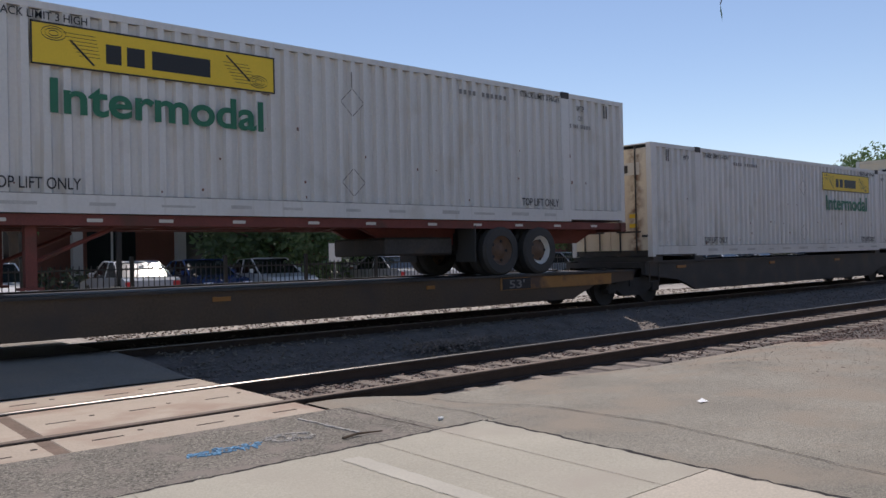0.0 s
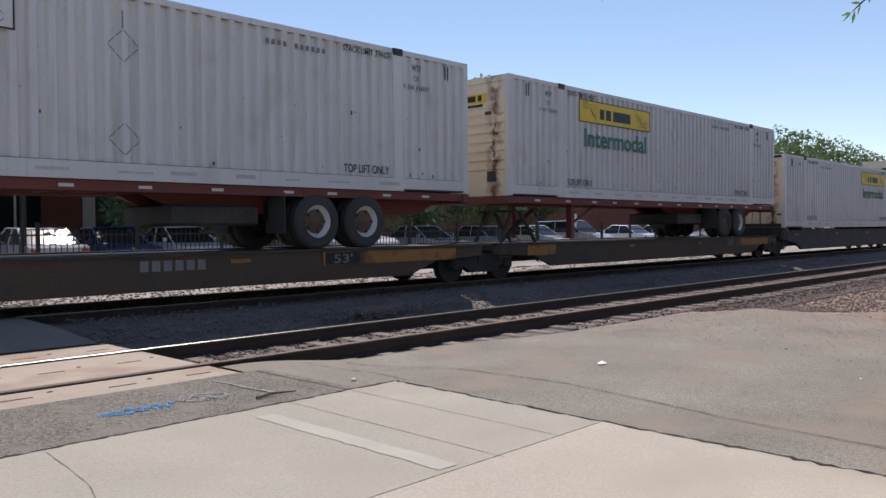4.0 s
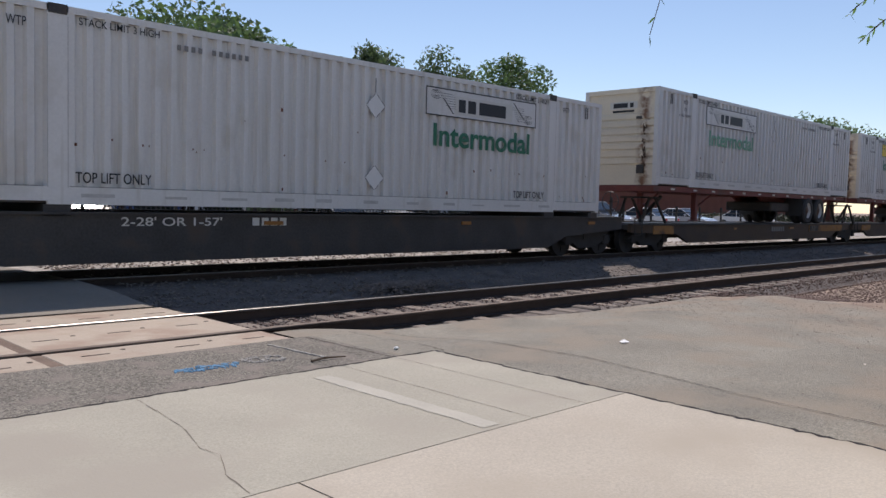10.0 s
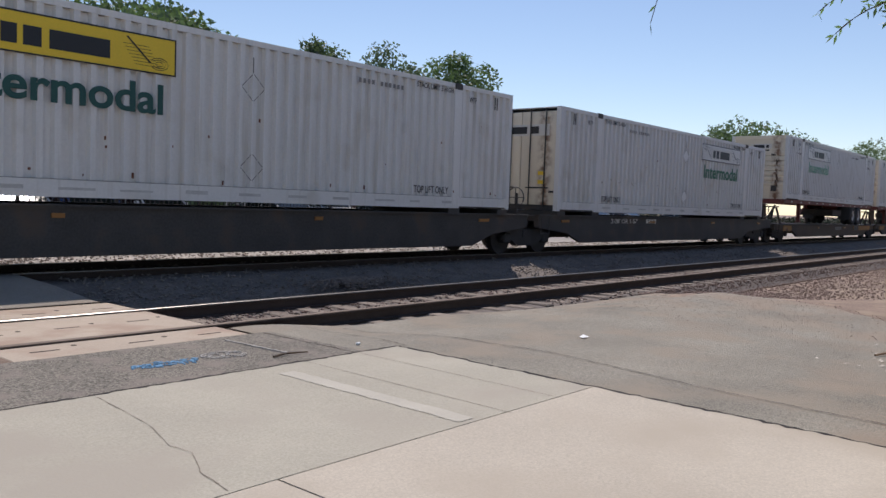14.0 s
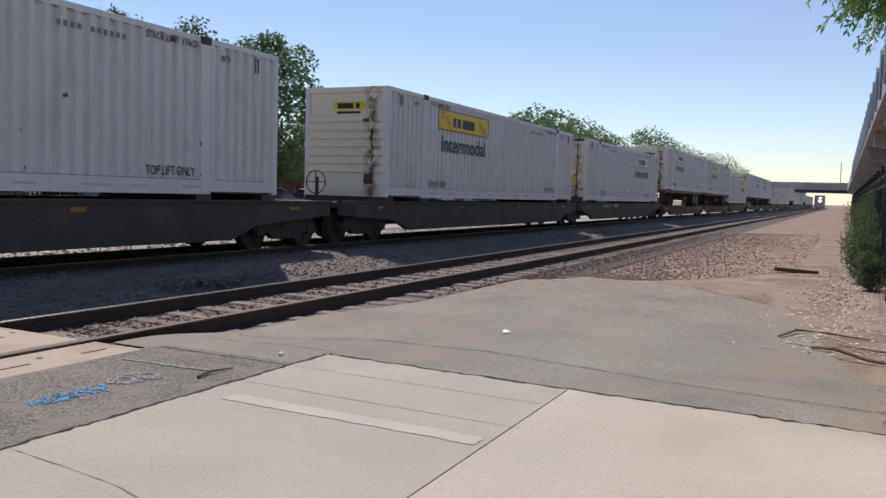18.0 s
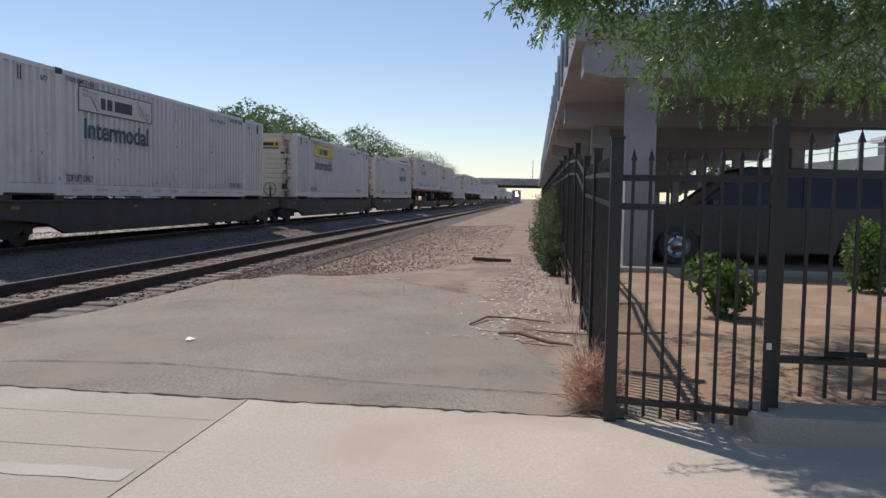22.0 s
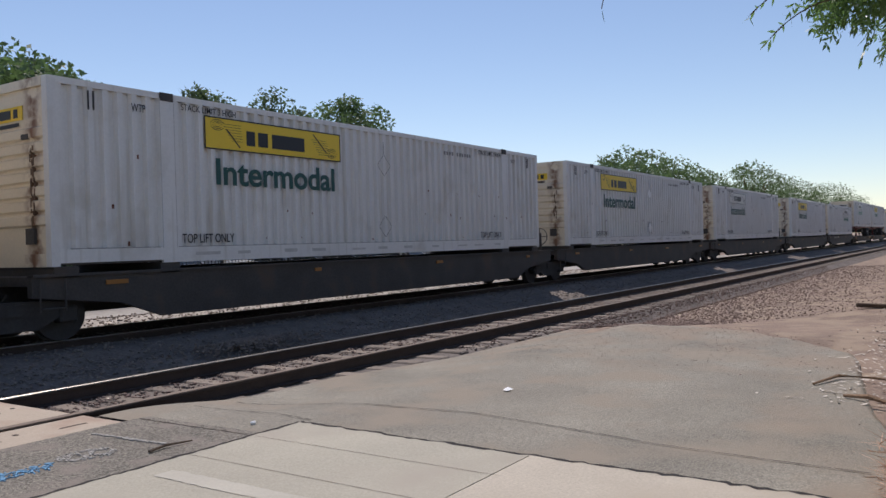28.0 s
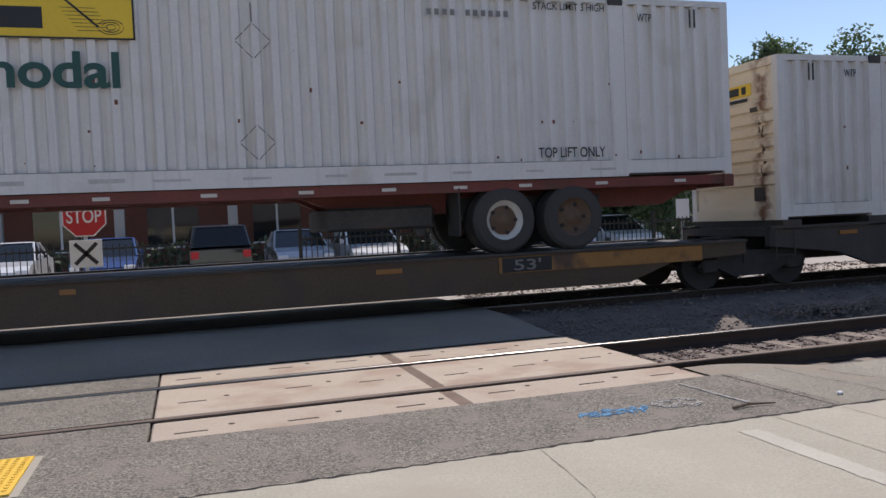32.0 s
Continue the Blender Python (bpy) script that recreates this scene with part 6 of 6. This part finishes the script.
# ---- cars ----
def car(x, y, turn, paint, kind, z=0.0, label=""):
    """A parked car; its length runs along its own x, nose at +x."""
    c = thing("car", label, "car", "parked cars", at=pose(x, y, z, 0, 0, turn))
    L, H, hood = {"suv": (4.75, 1.72, 1.02), "sedan": (4.6, 1.44, 0.88), "pickup": (5.5, 1.85, 1.1), "van": (4.9, 1.9, 1.05), "large_suv": (5.3, 1.95, 1.15)}[kind]
    h2 = L / 2
    if kind == "sedan":
        cab = [(-h2 + 0.75, hood + 0.06), (-h2 + 1.45, H - 0.03), (0.2, H), (h2 - 1.25, hood + 0.02)]
    elif kind == "pickup":
        cab = [(-0.55, hood + 0.02), (-0.45, H - 0.03), (0.95, H), (h2 - 1.5, hood + 0.02)]
    else:
        cab = [(-h2 + 0.12, hood + 0.05), (-h2 + 0.42, H - 0.05), (0.4, H), (h2 - 1.2, hood + 0.02)]
    r = {"sedan": 0.33, "large_suv": 0.42}.get(kind, 0.36)
    wx = (-h2 + 0.9, h2 - 0.92)
    low = [(-h2, 0.42), (-h2 + 0.02, hood - 0.05), (-h2 + 0.25, hood + 0.03), (cab[0][0], cab[0][1]), (cab[3][0], cab[3][1]), (h2 - 0.35, hood - 0.1), (h2 - 0.03, hood - 0.25), (h2, 0.5), (h2 - 0.1, 0.26)]
    for cx in reversed(wx):
        low += [(cx + (r + 0.07) * math.cos(a), 0.3 + (r + 0.07) * math.sin(a)) for a in (0.0, 0.6, 1.1, 1.57, 2.04, 2.54, 3.14)]
    low.append((-h2 + 0.1, 0.26))
    bm = bmesh.new()
    face = bm.faces.new([bm.verts.new((u, -0.9, w)) for u, w in low])
    ext = bmesh.ops.extrude_face_region(bm, geom=[face])
    bmesh.ops.translate(bm, vec=(0, 1.8, 0), verts=[v for v in ext["geom"] if isinstance(v, bmesh.types.BMVert)])
    bmesh.ops.triangulate(bm, faces=[f2 for f2 in bm.faces if len(f2.verts) > 4])
    bmesh.ops.recalc_face_normals(bm, faces=bm.faces)
    me = bpy.data.meshes.new("body")
    bm.to_mesh(me)
    bm.free()
    me.materials.append(paint)
    part("body", me, None, c)
    top = Bits()
    ins = 0.14
    v = [(u, s * (0.86 if i in (0, 3) else 0.86 - ins), w) for s in (-1, 1) for i, (u, w) in enumerate(cab)]
    top.add(v, [(0, 1, 2, 3), (4, 7, 6, 5), (0, 4, 5, 1), (2, 6, 7, 3), (1, 5, 6, 2)])
    part("cabin", top, M["glass"], c, "dark tinted windows")
    rf = Bits()
    (u1, w1), (u2, w2) = cab[1], cab[2]
    rf.add([(u1 - 0.04, -0.74, w1), (u2 + 0.05, -0.74, w2), (u2 + 0.05, 0.74, w2), (u1 - 0.04, 0.74, w1), (u1, -0.68, w1 + 0.035), (u2, -0.68, w2 + 0.035), (u2, 0.68, w2 + 0.035), (u1, 0.68, w1 + 0.035)],
           [(0, 1, 2, 3), (4, 7, 6, 5), (0, 4, 5, 1), (1, 5, 6, 2), (2, 6, 7, 3), (3, 7, 4, 0)])
    part("roof", rf, paint, c)
    for s in (-1, 1):
        for (ua, wa), (ub, wb) in ((cab[0], cab[1]), (cab[3], cab[2])):
            part("pillar", Bits().tube([(ua, s * 0.865, wa), (ub, s * (0.87 - ins), wb)], 0.035, 5), paint, c)
        mu = (cab[0][0] + cab[3][0]) / 2 - 0.1
        part("pillar", Bits().tube([(mu, s * 0.87, hood + 0.02), (mu - 0.05, s * (0.875 - ins), H - 0.02)], 0.03, 5), paint, c)
        part("headlight", Bits().box(h2 - 0.16, h2 - 0.015, s * 0.72 - 0.16, s * 0.72 + 0.16, hood - 0.32, hood - 0.2, bev=0.02), M["lamp_glass"], c, "clear headlight")
        part("tail_light", Bits().box(-h2 - 0.005, -h2 + 0.1, s * 0.76 - 0.12, s * 0.76 + 0.12, hood - 0.3, hood - 0.08, bev=0.02), M["red"], c, "red tail light")
        part("mirror", Bits().box(cab[3][0] - 0.45, cab[3][0] - 0.3, s * 0.98 - 0.08, s * 0.98 + 0.08, hood + 0.05, hood + 0.2, bev=0.03), paint, c)
        for wxx in wx:
            tyre_wheel(c, wxx, s * 0.9, r, r, M["alloy"], "wheel", s)
    part("bumper", Bits().box(h2 - 0.08, h2 + 0.04, -0.8, 0.8, 0.32, 0.5, bev=0.03), M["black"], c)
    part("number_plate", Bits().box(h2 + 0.04, h2 + 0.05, -0.16, 0.16, 0.42, 0.52), M["sign_white"], c)
    return c


car(12.6, -11.0, 92, M["car_grey"], "large_suv", 0.16, "dark grey sport utility car parked under the deck")
car(15.8, -12.9, 90, M["car_blue"], "suv", 0.16, "dark blue car parked under the deck")
lots = ((-13.5, "car_silver", "sedan", "silver sedan"), (-9.8, "car_white", "sedan", "white sedan"), (-6.9, "car_blue", "sedan", "dark blue sedan"), (-3.6, "car_black", "suv", "black sport utility car"),
        (-1.0, "car_silver", "sedan", "silver sedan"), (1.3, "car_white", "sedan", "white sedan"), (5.6, "car_silver", "sedan", "silver sedan"), (8.3, "car_blue", "sedan", "dark blue sedan"), (10.7, "car_white", "sedan", "white sedan"),
        (16.4, "car_silver", "sedan", "silver sedan"), (19.2, "car_white", "suv", "white sport utility car"), (23.4, "car_silver", "sedan", "silver sedan"), (27.6, "car_silver", "sedan", "silver sedan"), (33.0, "car_white", "sedan", "white sedan"), (36, "car_silver", "suv", "silver sport utility car"),
        (42, "car_white", "sedan", "white sedan"), (48, "car_silver", "sedan", "silver sedan"), (57, "car_white", "sedan", "white sedan"))
for k, (x, paint, kind, words) in enumerate(lots):
    car(x, 20.2 + 0.3 * math.sin(k * 2.1), -90 if k % 3 else 90, M[paint], kind, 0.04, words + " parked behind the iron fence")
tagged(new("road", sheet("far_lot", spread(-60, 60, 10), spread(9.6, 34, 5), lambda x, y: 0.04, M["far_pavement"])), "asphalt parking lot behind the railway", "asphalt", kind="structure")

# ---- far side of the tracks ----
far_fence = thing("iron_fence", "black iron picket fence beyond the tracks", "fence", "iron fences")
pk4 = picket_mesh(1.35, False)
for i in range(33):
    x = -26 + 2.4 * i
    if -6.5 < x < -3.0:
        continue
    part("post", Bits().box(x - 0.04, x + 0.04, 11.96, 12.04, 0, 1.6), M["iron"], far_fence)
    part("rail", Bits().box(x, x + 2.4, 11.985, 12.015, 1.28, 1.32).box(x, x + 2.4, 11.985, 12.015, 0.2, 0.24), M["iron"], far_fence)
    if -12 < x < 26:
        for k in range(1, 18):
            part("picket", pk4, None, far_fence).location = (x + 2.4 * k / 18, 12.0, 0.05)


def octagon(r):
    return [(r * math.cos(math.pi * (2 * i + 1) / 8), r * math.sin(math.pi * (2 * i + 1) / 8)) for i in range(8)]


stop = thing("stop_sign", "red octagonal stop sign above a white board with a black cross", "road sign", at=pose(-6.35, 9.0, 0))
part("post", Bits().box(-0.03, 0.03, -0.03, 0.03, -0.2, 2.4), M["galv"], stop)
part("rim", Bits().prism([(u, w + 1.97) for u, w in octagon(0.41)], "y", -0.045, -0.04), M["sign_white"], stop)
part("plate", Bits().prism([(u, w + 1.97) for u, w in octagon(0.385)], "y", -0.049, -0.0455), M["red"], stop, "red octagon plate")
write("lettering", "STOP", -0.30, -0.052, 1.85, 0.60, 0.25, M["sign_white"], stop, 0.012)
xb = part("cross_board", Bits().bevel_box(-0.28, 0.28, -0.05, -0.035, 1.02, 1.53, 0.004), M["sign_white"], stop, "white board with a black cross")
for sgn in (-1, 1):
    part("cross_bar", Bits().box(-0.27, 0.27, -0.056, -0.051, -0.035, 0.035, pose(0, 0, 1.275, 0, 45 * sgn, 0)), M["black"], xb)
for x, zt in ((9.2, 1.9), (26, 2.0)):
    sg = thing("road_sign", "small white sign on a thin steel post", "road sign", at=pose(x, 13.0, 0))
    part("post", Bits().box(-0.025, 0.025, -0.025, 0.025, 0, zt), M["galv"], sg)
    part("plate", Bits().box(-0.22, 0.22, -0.04, -0.03, zt - 0.55, zt), M["sign_white"], sg, "white sign plate")
lamp = thing("street_lamp", "dark street lamp with a flat head", "street lamp", at=pose(4.7, 18.4, 0))
part("pole", Bits().box(-0.07, 0.07, -0.07, 0.07, 0, 5.5), M["iron"], lamp)
part("lamp_head", Bits().bevel_box(-0.55, 0.08, -0.16, 0.16, 5.38, 5.52, 0.03), M["iron"], lamp)
part("base", Bits().disc((0, 0), "z", 0.28, 0, 0.7, 14), M["concrete"], lamp)
depot = thing("building", "low brick building with a wide white roof edge", "building")
part("wall", Bits().box(-45, 26, 31, 44, 0, 4.1), M["brick"], depot)
part("roof", Bits().box(-46, 27, 28.6, 45, 4.1, 4.65), M["roof"], depot, "wide white roof edge")
for k in range(15):
    px = -44 + 4.6 * k
    part("column", Bits().box(px - 0.2, px + 0.2, 28.9, 29.3, 0, 4.1), M["wall_grey"], depot)
    w = part("window", Bits().box(px + 1.0, px + 3.2, 30.95, 30.99, 1.0, 3.0), M["glass"], depot)
    part("window_frame", Bits().box(px + 0.9, px + 3.3, 30.93, 30.98, 3.0, 3.1).box(px + 0.9, px + 3.3, 30.93, 30.98, 0.9, 1.0).box(px + 2.05, px + 2.15, 30.93, 30.98, 1.0, 3.0), M["sign_white"], w)
store = thing("building", "long low brick building behind the trees", "building")
part("wall", Bits().box(32, 120, 38, 55, 0, 4.6), M["brick"], store)
part("roof", Bits().box(31.5, 120.5, 37.4, 55.5, 4.6, 5.0), M["roof"], store)
shed = thing("building", "grey flat-roofed building in the distance", "building")
part("wall", Bits().box(-110, -50, 40, 70, 0, 6), M["wall_grey"], shed)
part("roof", Bits().box(-111, -49, 39, 71, 6, 6.5), M["roof"], shed)
hedge = thing("hedge", "dark green hedge row behind the parked cars", "hedge")
rngh = np.random.default_rng(7)
nh = 26000
hc = np.stack([rngh.uniform(-40, 170, nh), rngh.uniform(26.6, 28.0, nh), rngh.uniform(0.0, 1.0, nh) + 0.15 * np.sin(rngh.uniform(0, 6, nh))], 1)
part("foliage", quads("foliage", leaf_quads(hc, units(rngh, nh), 0.3, 0.16, rngh), M["leaf_dark"]), None, hedge)


def motions():
    times = [k * 1.0 for k in range(33)]
    for ob, x, z in MOVERS:
        walk(ob, [(t, pose(x + gone(t), TRAIN_Y, z)) for t in times])
    steps = [32.0 * k / 288 for k in range(289)]
    for ob, cx in ROLLERS[:NEAR_ROLLERS]:
        spot = ob.location.copy()
        walk(ob, [(t, Matrix.Translation(spot) @ Matrix.Rotation(gone(t) / 0.42, 4, "Y")) for t in steps])


motions()
